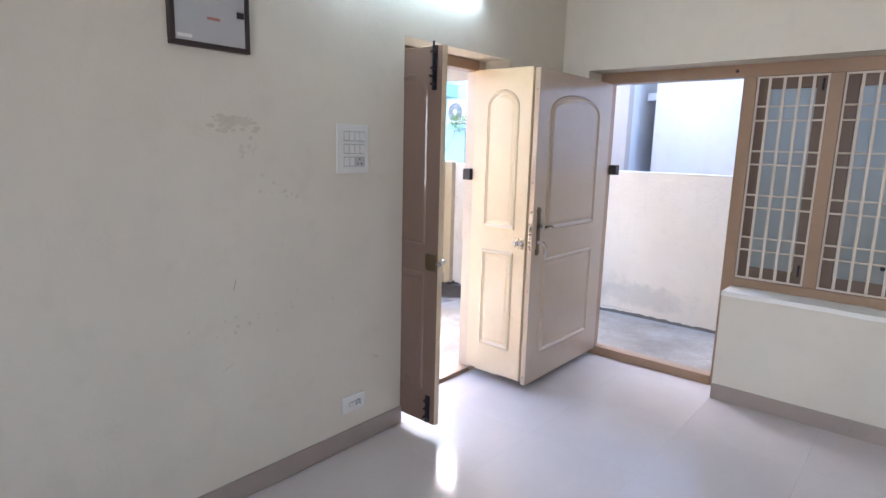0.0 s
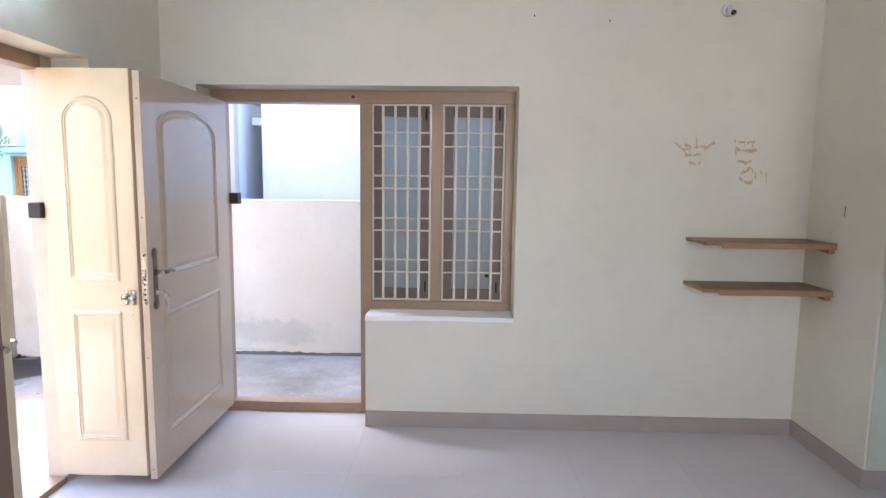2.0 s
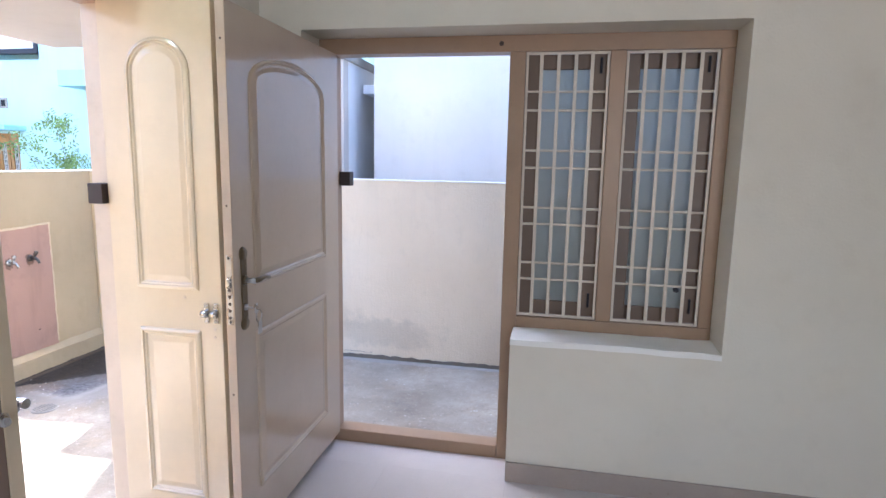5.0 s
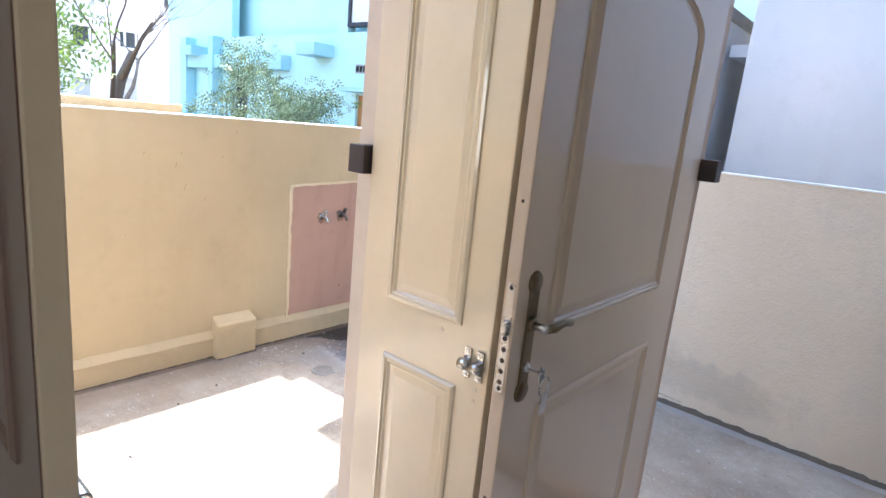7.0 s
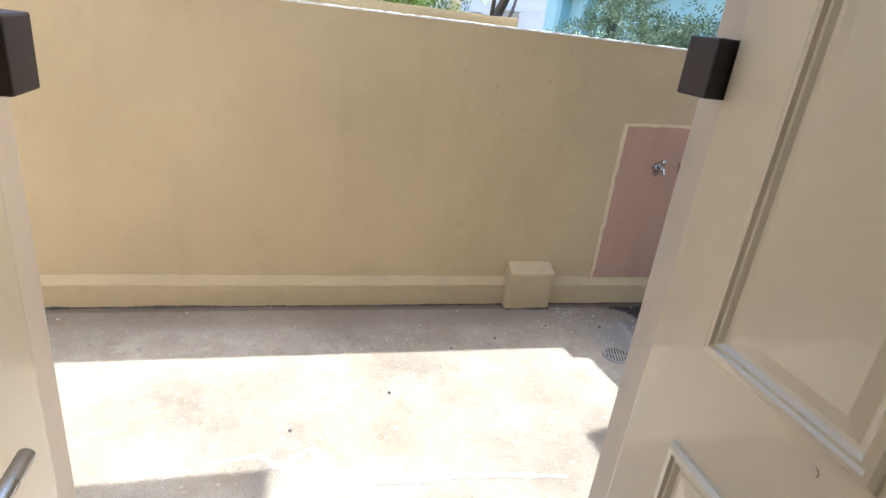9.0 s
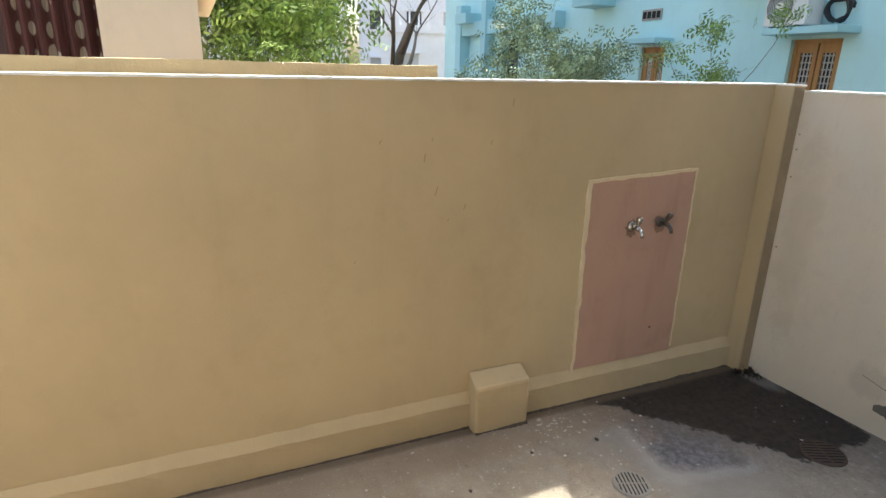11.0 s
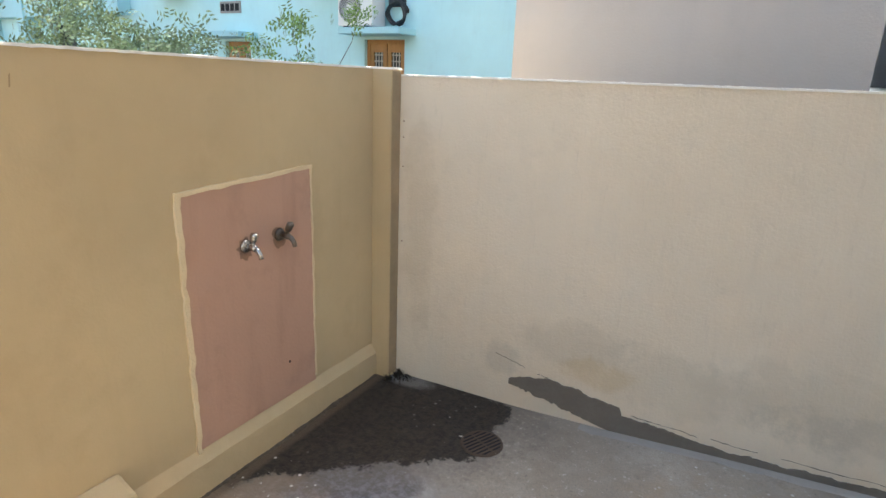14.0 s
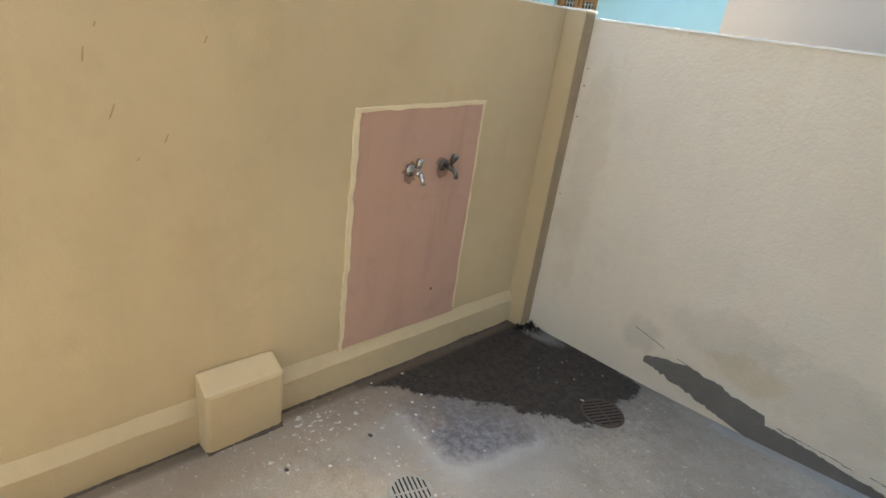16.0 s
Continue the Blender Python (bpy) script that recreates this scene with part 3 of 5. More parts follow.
for x0, x1, xs in ((1.423, 1.799, (1.494, 1.572, 1.650, 1.723)), (1.873, 2.266, (1.956, 2.033, 2.114, 2.192))):
    g = part("grill", boxed([(x0, x1, 0.215, 0.221, 2.012, 2.023), (x0, x1, 0.215, 0.221, 0.767, 0.778), (x0, x0 + 0.011, 0.215, 0.221, 0.778, 2.012), (x1 - 0.011, x1, 0.215, 0.221, 0.778, 2.012)]), bar_paint, w1, "cream painted iron grill")
    for x in xs:
        part("bar", box(x - 0.008, x + 0.008, 0.212, 0.217, 0.778, 2.012, 0.001), bar_paint, g)
    for z in (1.845, 1.760, 1.574, 1.493, 1.303, 1.224, 1.034, 0.953):
        part("rod", tube([(x0 + 0.004, 0.222, z), (x1 - 0.004, 0.222, z)], 0.006, 8), bar_paint, g)
    # sash with a frosted pane behind the grill
    s0, s1 = x0 + 0.004, x1 - 0.004
    sash = part("sash", boxed([(s0, s0 + 0.062, 0.255, 0.285, 0.772, 2.018), (s1 - 0.062, s1, 0.255, 0.285, 0.772, 2.018), (s0 + 0.062, s1 - 0.062, 0.255, 0.285, 0.772, 0.84), (s0 + 0.062, s1 - 0.062, 0.255, 0.285, 1.95, 2.018)], 0.003), sash_shaded, w1)
    pane = part("pane", box(s0 + 0.055, s1 - 0.055, 0.267, 0.272, 0.835, 1.955), glass_frosted, sash, "frosted glass pane")
    pane.visible_shadow = False
    for z in (0.82, 1.93):
        part("bolt", tube([(s1 - 0.03, 0.247, z), (s1 - 0.03, 0.247, z + 0.07)], 0.006, 8), black_iron, sash)
part("knob", disc((2.17, 0.262, 0.93), (0, -1, 0), 0.014, 0.010, 0.02), black_iron, w1)
part("knot", disc((1.306, GY0 - 0.001, 2.062), (0, -1, 0), 0.011, 0.008, 0.006), stop_brown, w1)


def door_stop(x0, x1, y0, y1, z0, z1, label):
    t = thing("door_stop_block", label, "door stop", ((x0 + x1) / 2, (y0 + y1) / 2, z0), "door stop blocks")
    part("block", box(x0, x1, y0, y1, z0, z1, 0.003), stop_brown, t)
    part("screw", disc(((x0 + x1) / 2, (y0 + y1) / 2, z1 - 0.002), (0, 0, 1), 0.004, 0.003, 0.003, 8), steel, t)


door_stop(-0.048, 0.010, -0.8125, D1B - 0.0655, 1.342, 1.414, "dark brown wooden block on the entrance door jamb")
door_stop(-0.055, 0.010, D1A + 0.0655, -1.562, 1.281, 1.356, "dark brown wooden block on the entrance door jamb")
door_stop(0.4785, 0.535, 0.262, 0.32, 1.38, 1.452, "dark brown wooden block on the yard door jamb")


# ---- door leaves ----
def door_leaf(label, loc, turn, width, height, out, px0, px1, seam, outer, inner=None):
    """A panelled leaf: hinge at its origin, width along x; its thickness runs from the outer face at y = 0 against the way out."""
    t = thing("door_leaf", label, "door", loc, turn=turn)
    th = -0.034 * out
    body = part("leaf_body", box(0, width, min(0, th), max(0, th), 0, height, 0.003), outer, t, local=True)
    lo, up = seam
    for y, o, m in ((0.0, out, outer), (th, -out, inner or outer)):
        part("upper_panel", moulding(px0, px1, up, height - 0.125, 0.115, y, o), m, body, smooth=False, local=True)
        part("lower_panel", moulding(px0, px1, 0.185, lo, 0.0, y, o), m, body, local=True)
    for z in (0.25, 1.0, 1.75):
        part("hinge", tube([(-0.004, th * 0.5, z), (-0.004, th * 0.5, z + 0.09)], 0.006, 8), steel, body, local=True)
    return t, body, th


# half leaf that shows its outer face, with the keeper of the slide latch
cream, body, th = door_leaf("cream enamelled panelled half door standing open", (0.014, -0.788, 0.062), -0.2, 0.432, 1.974, -1, 0.101, 0.346, (0.835, 0.982), enamel)
for i, x in enumerate((0.362, 0.398)):
    k = part("latch_keeper", disc((x, -0.016, 0.903), (1, 0, 0), 0.0125, 0.0125, 0.026), chrome, body, "chrome latch barrel", True, True)
    part("lug", box(x + 0.002, x + 0.022, -0.006, 0.0, 0.868, 0.940, 0.002), chrome, k, local=True)
    for z in (0.874, 0.932):
        part("screw", disc((x + 0.012, -0.005, z), (0, -1, 0), 0.0065, 0.005, 0.003, 10), steel, k, local=True)
for x, z in ((0.285, 0.985), (0.287, 0.955), (0.402, 0.845), (0.40, 0.815)):
    part("filled_hole", disc((x, 0.0005, z), (0, -1, 0), 0.006, 0.005, 0.002, 10), frame_cream, body, local=True)

# the other half leaf, seen from the room, with tower bolts; a long slide latch on its outer face
dark, body, th = door_leaf("brown and cream panelled half door standing open", (0.014, -1.583, 0.062), 0.2, 0.436, 1.974, 1, 0.101, 0.346, (0.835, 0.982), enamel, enamel_dark)
part("inner_face", box(0.003, 0.433, th - 0.0022, th - 0.0004, 0.004, 1.970), enamel_dark, body, "brown inner face", local=True)
for z0, z1 in ((1.76, 1.972), (0.01, 0.16)):
    tb = part("tower_bolt", box(0.372, 0.402, th - 0.008, th - 0.002, z0, z1, 0.001), black_iron, body, "black tower bolt", local=True)
    part("rod", tube([(0.387, th - 0.014, z0), (0.387, th - 0.014, z1 + (0.02 if z0 > 1 else 0))], 0.005, 8), black_iron, tb, local=True)
    part("knob", disc((0.387, th - 0.014, (z0 + z1) / 2 - 0.04), (0, -1, 0), 0.005, 0.006, 0.028, 10), black_iron, tb, local=True)
    for z in (z0 + 0.03, (z0 + z1) / 2, z1 - 0.03):
        part("strap", box(0.370, 0.404, th - 0.021, th - 0.004, z - 0.006, z + 0.006, 0.002), black_iron, tb, local=True)
LZ = 0.896
sl = part("slide_latch", tube([(0.114, 0.030, LZ), (0.116, 0.030, LZ), (0.420, 0.030, LZ)], [0.0065, 0.0085, 0.0085], 14), steel, body, "worn steel slide latch rod", True, True)
for x, wide in ((0.272, 0.068), (0.385, 0.040)):
    part("latch_barrel", tube([(x, 0.030, LZ), (x + wide, 0.030, LZ)], 0.0120, 14), steel, sl, local=True)
    part("barrel_lip", tube([(x - 0.002, 0.030, LZ), (x + 0.003, 0.030, LZ)], 0.0128, 14), black_iron, sl, local=True)
    part("lug", box(x + 0.006, x + wide - 0.006, 0.002, 0.020, LZ - 0.014, LZ + 0.014, 0.003), steel, sl, local=True)
    part("lug_plate", box(x + 0.004, x + wide - 0.004, 0.0, 0.003, LZ - 0.040, LZ + 0.040, 0.001), steel, sl, local=True)
    for z in (LZ - 0.031, LZ + 0.031):
        part("screw", disc((x + wide / 2, 0.003, z), (0, 1, 0), 0.0065, 0.0045, 0.003, 12), black_iron, sl, local=True)
part("hasp", tube([(0.350, 0.042, LZ), (0.352, 0.044, LZ - 0.03), (0.353, 0.043, LZ - 0.075), (0.366, 0.040, LZ - 0.095)], [0.004, 0.005, 0.005, 0.004], 8), steel, sl, local=True)
part("latch_knob", disc((0.430, 0.006 + th, LZ), (0.75, -0.6, 0), 0.008, 0.011, 0.045, 12), steel, body, local=True)
part("knob_plate", box(0.352, 0.425, th - 0.005, th - 0.0022, LZ - 0.045, LZ + 0.045, 0.002), brass, body, local=True)

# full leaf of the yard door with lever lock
yard_leaf, body, th = door_leaf("cream enamelled panelled door standing open with lever lock", (0.496, 0.200, 0.05), -89.8, 0.995, 1.975, 1, 0.183, 0.857, (0.815, 0.995), enamel_shaded)
PU, PZ = 0.932, 0.870                              # lock plate: its middle and foot
pl = part("lock_plate", box(PU - 0.018, PU + 0.018, 0.0, 0.005, PZ, PZ + 0.255, 0.002), brass, body, "tarnished brass lock plate", local=True)
part("plate_crest", disc((PU, 0.0, PZ + 0.255), (0, 1, 0), 0.026, 0.022, 0.006, 20), brass, pl, smooth=True, local=True)
part("plate_foot", disc((PU, 0.0, PZ), (0, 1, 0), 0.026, 0.022, 0.006, 20), brass, pl, smooth=True, local=True)
lev = part("lever_handle", tube([(PU, 0.044, PZ + 0.160), (PU - 0.02, 0.050, PZ + 0.160), (PU - 0.06, 0.050, PZ + 0.164), (PU - 0.10, 0.046, PZ + 0.156), (PU - 0.118, 0.034, PZ + 0.152)], [0.009, 0.010, 0.0075, 0.0085, 0.006], 12), brass, pl, "brass lever handle", True, True)
part("rosette", disc((PU, 0.005, PZ + 0.160), (0, 1, 0), 0.019, 0.014, 0.008, 18), brass, lev, smooth=True, local=True)
part("neck", disc((PU, 0.012, PZ + 0.160), (0, 1, 0), 0.0085, 0.010, 0.036, 14), steel, lev, "worn bright neck", True, True)
part("keyhole_ring", disc((PU, 0.005, PZ + 0.060), (0, 1, 0), 0.012, 0.010, 0.006, 16), steel, pl, smooth=True, local=True)
key = part("key", boxed([(PU - 0.003, PU + 0.003, 0.010, 0.045, PZ + 0.057, PZ + 0.063), (PU - 0.010, PU + 0.010, 0.045, 0.048, PZ + 0.042, PZ + 0.076)], 0.001), steel, pl, local=True)
ring = [(PU - 0.012 + 0.019 * math.cos(a), 0.050, PZ + 0.028 + 0.023 * math.sin(a)) for a in (2 * math.pi * k / 18 for k in range(19))]
part("key_ring", tube(ring, 0.0022, 6, cap=False), steel, key, local=True)
part("key_tag", box(PU - 0.032, PU - 0.004, 0.048, 0.051, PZ - 0.040, PZ + 0.006, 0.002), steel, key, local=True)
FXL = 0.9953
fp = part("lock_face", box(FXL - 0.0004, FXL + 0.0012, th * 0.80, th * 0.20, 0.880, 1.128, 0.0005), steel, body, "steel lock face plate", local=True)
part("latch_tongue", box(FXL, FXL + 0.012, th * 0.66, th * 0.34, 1.012, 1.045, 0.002), steel, fp, local=True)
for z in (0.905, 0.930, 0.955, 0.980, 1.005):
    part("bolt_hole", disc((FXL + 0.0008, th * 0.5, z), (1, 0, 0), 0.0065, 0.005, 0.0015, 10), stop_brown, fp, local=True)
for z in (0.890, 1.118):
    part("screw", disc((FXL + 0.0008, th * 0.5, z), (1, 0, 0), 0.0055, 0.004, 0.0015, 10), black_iron, fp, local=True)
for z in (0.05, 0.62, 1.3, 1.85):
    part("nail_mark", disc((0.995, th * 0.5, z), (1, 0, 0), 0.004, 0.003, 0.0015, 8), stop_brown, body, local=True)

# ---- things on the walls of the room ----
db = thing("distribution_box", "grey steel fuse box with black rim on cream wall", "fuse box", (XW, -2.665, 1.885))
part("rim", boxed([(XW + 0.001, XW + 0.03, -2.820, -2.510, 1.885, 1.903), (XW + 0.001, XW + 0.03, -2.820, -2.510, 2.107, 2.125), (XW + 0.001, XW + 0.03, -2.820, -2.802, 1.903, 2.107), (XW + 0.001, XW + 0.03, -2.528, -2.510, 1.903, 2.107)], 0.003), stop_brown, db, "black plastic rim")
lid = part("cover", box(XW + 0.001, XW + 0.024, -2.802, -2.528, 1.903, 2.107, 0.002), plastic_grey, db)
part("catch", box(XW + 0.0245, XW + 0.030, -2.562, -2.534, 2.010, 2.033, 0.002), stop_brown, lid)
part("label_strip", box(XW + 0.0242, XW + 0.0252, -2.680, -2.630, 1.987, 1.997), ink_red, lid)
part("label_strip", box(XW + 0.0242, XW + 0.0252, -2.795, -2.740, 1.913, 1.925), plastic_white, lid)


def wall_plate(name, label, category, y0, y1, z0, z1, rows):
    t = thing(name, label, category, (XW, (y0 + y1) / 2, z0))
    base = part("plate", box(XW + 0.001, XW + 0.014, y0, y1, z0, z1, 0.004), plastic_white, t)
    n = len(rows)
    step = (z1 - z0 - 0.05) / n
    for k, kind in enumerate(rows):
        a = z0 + 0.025 + step * k
        m = part("module", box(XW + 0.0142, XW + 0.018, y0 + 0.035, y1 - 0.03, a + 0.006, a + step - 0.006, 0.002), plastic_grey, base)
        wid = (y1 - y0 - 0.065) / 4
        for q in range(4):
            u = y0 + 0.035 + wid * q
            if kind == "switches" or q < 2:
                part("switch", box(XW + 0.0182, XW + 0.0225, u + 0.003, u + wid - 0.003, a + 0.011, a + step - 0.011, 0.002), plastic_white, m)
            elif q == 2:
                for dy, dz in ((0.0, 0.012), (-0.012, -0.01), (0.012, -0.01)):
                    part("socket_hole", disc((XW + 0.0181, u + wid + dy, a + step / 2 + dz), (1, 0, 0), 0.004, 0.004, 0.0006, 10), stop_brown, m)


wall_plate("switch_board", "white plastic switch board with three rows of switches", "switch", -2.070, -1.876, 1.414, 1.642, ("socket", "switches", "switches"))
wall_plate("socket_plate", "low white plastic socket plate above the skirting", "socket", -2.040, -1.898, 0.196, 0.282, ("socket",))

tl = thing("tube_light", "lit fluorescent tube in a white wall batten", "lamp", (XW, -1.6, 2.40))
part("batten", box(XW + 0.001, XW + 0.04, -2.225, -0.985, 2.455, 2.495, 0.006), plastic_white, tl)
part("tube", tube([(XW + 0.055, -2.195, 2.43), (XW + 0.055, -1.015, 2.43)], 0.014, 12), tube_glow, tl, "glowing white tube", True)
for y in (-2.21, -1.0):
    part("lamp_holder", box(XW + 0.03, XW + 0.075, y - 0.014, y + 0.014, 2.41, 2.48, 0.004), plastic_white, tl)

bulb = thing("bulb_holder", "white wall bulb holder with empty socket", "lamp holder", (3.507, 0, 2.53))
part("base", disc((3.507, -0.001, 2.537), (0, -1, 0), 0.036, 0.030, 0.018, 20), plastic_white, bulb, smooth=True)
part("socket", tube([(3.507, -0.018, 2.537), (3.507, -0.05, 2.52), (3.507, -0.075, 2.505)], [0.022, 0.02, 0.021], 16), plastic_white, bulb, smooth=True)
part("contact", disc((3.507, -0.0755, 2.5045), (0, -0.85, -0.5), 0.015, 0.015, 0.001, 14), stop_brown, bulb)


def wall_shelf(z, label, wood):
    t = thing("corner_shelf", label, "shelf", (3.7, -0.15, z), "corner shelves")
    part("board", box(3.346, XE - 0.002, -0.288, -0.002, z - 0.020, z, 0.003), wood, t)
    part("front_lip", box(3.43, XE - 0.004, -0.292, -0.2885, z - 0.034, z - 0.006, 0.002), wood_edge, t, "reddish wooden front lip")
    bm = box(XE - 0.035, XE - 0.003, -0.27, -0.003, z - 0.060, z - 0.0205, 0.002)
    for v in bm.verts:
        if v.co.y > -0.1 and v.co.z < z - 0.04:
            v.co.z = z - 0.030
    part("bracket", bm, wood_edge, t)


wall_shelf(1.226, "brown wooden corner shelf board with reddish lip", wood_shelf)
wall_shelf(0.962, "dusty brown wooden corner shelf board", wood_shelf)

cup = thing("wall_cupboard", "open white wall cupboard with reddish wooden frame", "cupboard", (3.88, -2.3, 1.235))
CX, CY0, CY1, CZ0, CZ1 = 3.712, -2.95, -1.634, 1.231, 2.174
inner_white = surface("white_board", (0.70, 0.70, 0.71), 0.5, 0.05, 4, 40, 0.05, 0.001)
part("side", box(CX + 0.03, XE - 0.001, CY1 - 0.022, CY1 - 0.004, CZ0 + 0.02, CZ1 - 0.02, 0.002), inner_white, cup)
part("side", box(CX + 0.03, XE - 0.001, CY0 + 0.004, CY0 + 0.022, CZ0 + 0.02, CZ1 - 0.02, 0.002), inner_white, cup)
part("top", box(CX + 0.03, XE - 0.001, CY0 + 0.022, CY1 - 0.022, CZ1 - 0.036, CZ1 - 0.02, 0.002), inner_white, cup)
part("bottom", box(CX + 0.03, XE - 0.001, CY0 + 0.022, CY1 - 0.022, CZ0 + 0.02, CZ0 + 0.036, 0.002), inner_white, cup)
part("back", box(XE - 0.012, XE - 0.002, CY0 + 0.022, CY1 - 0.022, CZ0 + 0.036, CZ1 - 0.036), inner_white, cup)
part("shelf", box(CX + 0.035, XE - 0.0125, CY0 + 0.0225, CY1 - 0.0225, 1.713, 1.731, 0.002), inner_white, cup)
part("frame_stile", box(CX, CX + 0.032, CY1 - 0.032, CY1, CZ0, CZ1, 0.003), wood_edge, cup, "reddish wooden edge")
part("frame_stile", box(CX, CX + 0.032, CY0, CY0 + 0.032, CZ0, CZ1, 0.003), wood_edge, cup)
part("frame_rail", box(CX + 0.001, CX + 0.031, CY0 + 0.032, CY1 - 0.032, CZ0, CZ0 + 0.030, 0.003), wood_edge, cup)
part("frame_rail", box(CX + 0.001, CX + 0.031, CY0 + 0.032, CY1 - 0.032, CZ1 - 0.030, CZ1, 0.003), wood_edge, cup)
wire = [(3.716, -1.630, 2.165), (3.713, -1.629, 1.95), (3.710, -1.630, 1.70), (3.704, -1.627, 1.60), (3.708, -1.623, 1.54), (3.702, -1.625, 1.46)]
solid("loose_wire", tube(wire, 0.003, 6), plastic_white, "thin white loose wire down the cupboard edge", "wire")

lv = thing("wall_ventilator", "grey painted louvred ventilator above the doorway", "ventilator", (0.95, 0, 2.61))
part("ventilator_frame", boxed([(0.625, 1.275, -0.016, -0.001, 2.612, 2.642), (0.625, 1.275, -0.016, -0.001, 2.88, 2.91), (0.625, 0.655, -0.016, -0.001, 2.642, 2.88), (1.245, 1.275, -0.016, -0.001, 2.642, 2.88)], 0.002), cement, lv)
for k in range(5):
    bm = box(0.655, 1.245, -0.013, -0.002, 2.655 + 0.046 * k, 2.661 + 0.046 * k)
    for v in bm.verts:
        v.co.z += 0.030 if v.co.y > -0.006 else 0.0
    part("louvre", bm, cement, lv)
# smeared ochre marks above the shelves: two faded signs drawn by finger
rng = random.Random(4)


def smear(name, strokes, wide, material, label, category):
    bm = bmesh.new()
    for n, pts in enumerate(strokes):
        out = -0.003 - 0.0002 * n
        path = [Vector(p) for p in pts]
        line = []
        for a, b in zip(path, path[1:]):
            line += [a.lerp(b, k / 5) for k in range(5)]
        line.append(path[-1])
        prev = None
        for k, p in enumerate(line):
            w = wide * rng.uniform(0.25, 1.0)
            j = Vector((rng.uniform(-1, 1), rng.uniform(-1, 1))) * wide * 0.5
            pair = [bm.verts.new((p.x + j.x, out, p.y + j.y + w)), bm.verts.new((p.x + j.x, out, p.y + j.y - w))]
            if prev and rng.random() > 0.12:
                bm.faces.new((prev[0], prev[1], pair[1], pair[0]))
            prev = pair
    loose = [v for v in bm.verts if not v.link_faces]
    bmesh.ops.delete(bm, geom=loose, context="VERTS")
    return solid(name, bm, material, label, category, kind="structure")


smear("wall_mark_1", [[(3.25, 1.79), (3.29, 1.75), (3.34, 1.74)], [(3.31, 1.78), (3.36, 1.75), (3.42, 1.77)], [(3.37, 1.83), (3.375, 1.79), (3.38, 1.75)],
      [(3.49, 1.79), (3.45, 1.77), (3.42, 1.74)], [(3.31, 1.72), (3.36, 1.71), (3.41, 1.72)], [(3.34, 1.67), (3.38, 1.66), (3.40, 1.67)]], 0.012, ochre_stain,
      "faded ochre finger marks on the wall", "wall mark")
smear("wall_mark_2", [[(3.59, 1.80), (3.66, 1.79), (3.72, 1.79)], [(3.655, 1.81), (3.655, 1.74)], [(3.60, 1.78), (3.61, 1.71)], [(3.61, 1.75), (3.68, 1.74), (3.73, 1.75)],
      [(3.70, 1.80), (3.705, 1.73)], [(3.62, 1.68), (3.67, 1.67), (3.72, 1.68)], [(3.65, 1.61), (3.70, 1.64), (3.74, 1.60), (3.71, 1.55), (3.66, 1.56), (3.64, 1.59)], [(3.76, 1.62), (3.80, 1.60), (3.80, 1.56)]], 0.012, ochre_stain,
      "faded ochre finger marks on the wall", "wall mark")
for x, z, kind in ((2.836, 2.474, 0), (2.4, 2.5, 0)):
    solid("nail", disc((x, -0.001, z), (0, -1, 0.2), 0.004, 0.003, 0.012, 8), black_iron, "small nail in the cream wall", "nail")
solid("nail", disc((XE, -0.574, 2.198), (-1, 0, 0.2), 0.005, 0.004, 0.015, 8), black_iron, "small nail in the cream wall", "nail")
solid("wall_crack", box(XE - 0.002, XE - 0.0005, -0.325, -0.320, 1.375, 1.435), stop_brown, "short dark scratch in the plaster", "scratch", kind="structure")
bm = bmesh.new()
for k in range(46):
    y, z = -2.59 + rng.gauss(0, 0.05), 1.63 + rng.gauss(0, 0.012) - (0.04 if rng.random() < 0.25 else 0)
    r = rng.uniform(0.004, 0.010)
    vs = [bm.verts.new((XW + 0.003 + 0.00008 * k, y + 2.2 * r * math.cos(a), z + r * math.sin(a))) for a in (0, 1.3, 2.5, 3.8, 5.1)]
    bm.faces.new(vs)
solid("wall_smudge", bm, soot, "brownish smudge on the cream wall", "smudge", kind="structure")

rng = random.Random(77)
for y, z, dy, dz, n in ((-2.495, 1.532, 0.012, 0.016, 9), (-2.55, 1.506, 0.008, 0.016, 7), (-2.394, 1.342, 0.05, 0.03, 10), (-2.45, 0.80, 0.16, 0.05, 16), (-1.82, 0.445, 0.015, 0.01, 8)):
    bm = bmesh.new()
    for k in range(n):
        a, b, r = y + rng.gauss(0, dy), z + rng.gauss(0, dz), rng.uniform(0.003, 0.009)
        bm.faces.new([bm.verts.new((XW + 0.0026 + 0.00008 * k, a + r * rng.uniform(0.7, 1.6) * math.cos(q), b + r * rng.uniform(0.6, 1.4) * math.sin(q))) for q in (0, 0.9, 1.8, 2.7, 3.6, 4.5, 5.4)])
    solid("wall_smudge", bm, soot, "brownish smudge on the cream wall", "smudge", kind="structure")
for y, z, dy, dz in ((-2.601, 0.967, 0.006, 0.022), (-2.64, 0.62, 0.03, 0.012), (-2.20, 0.55, 0.02, 0.004)):
    bm = bmesh.new()
    bm.faces.new([bm.verts.new((XW + 0.003, y + u, z + v)) for u, v in ((-dy, -dz), (-dy + 0.003, -dz), (dy + 0.002, dz), (dy, dz))])
    solid("wall_crack", bm, surface("scratch_brown", (0.33, 0.27, 0.20), 0.8, relief=0), "short dark scratch in the plaster", "scratch", kind="structure")

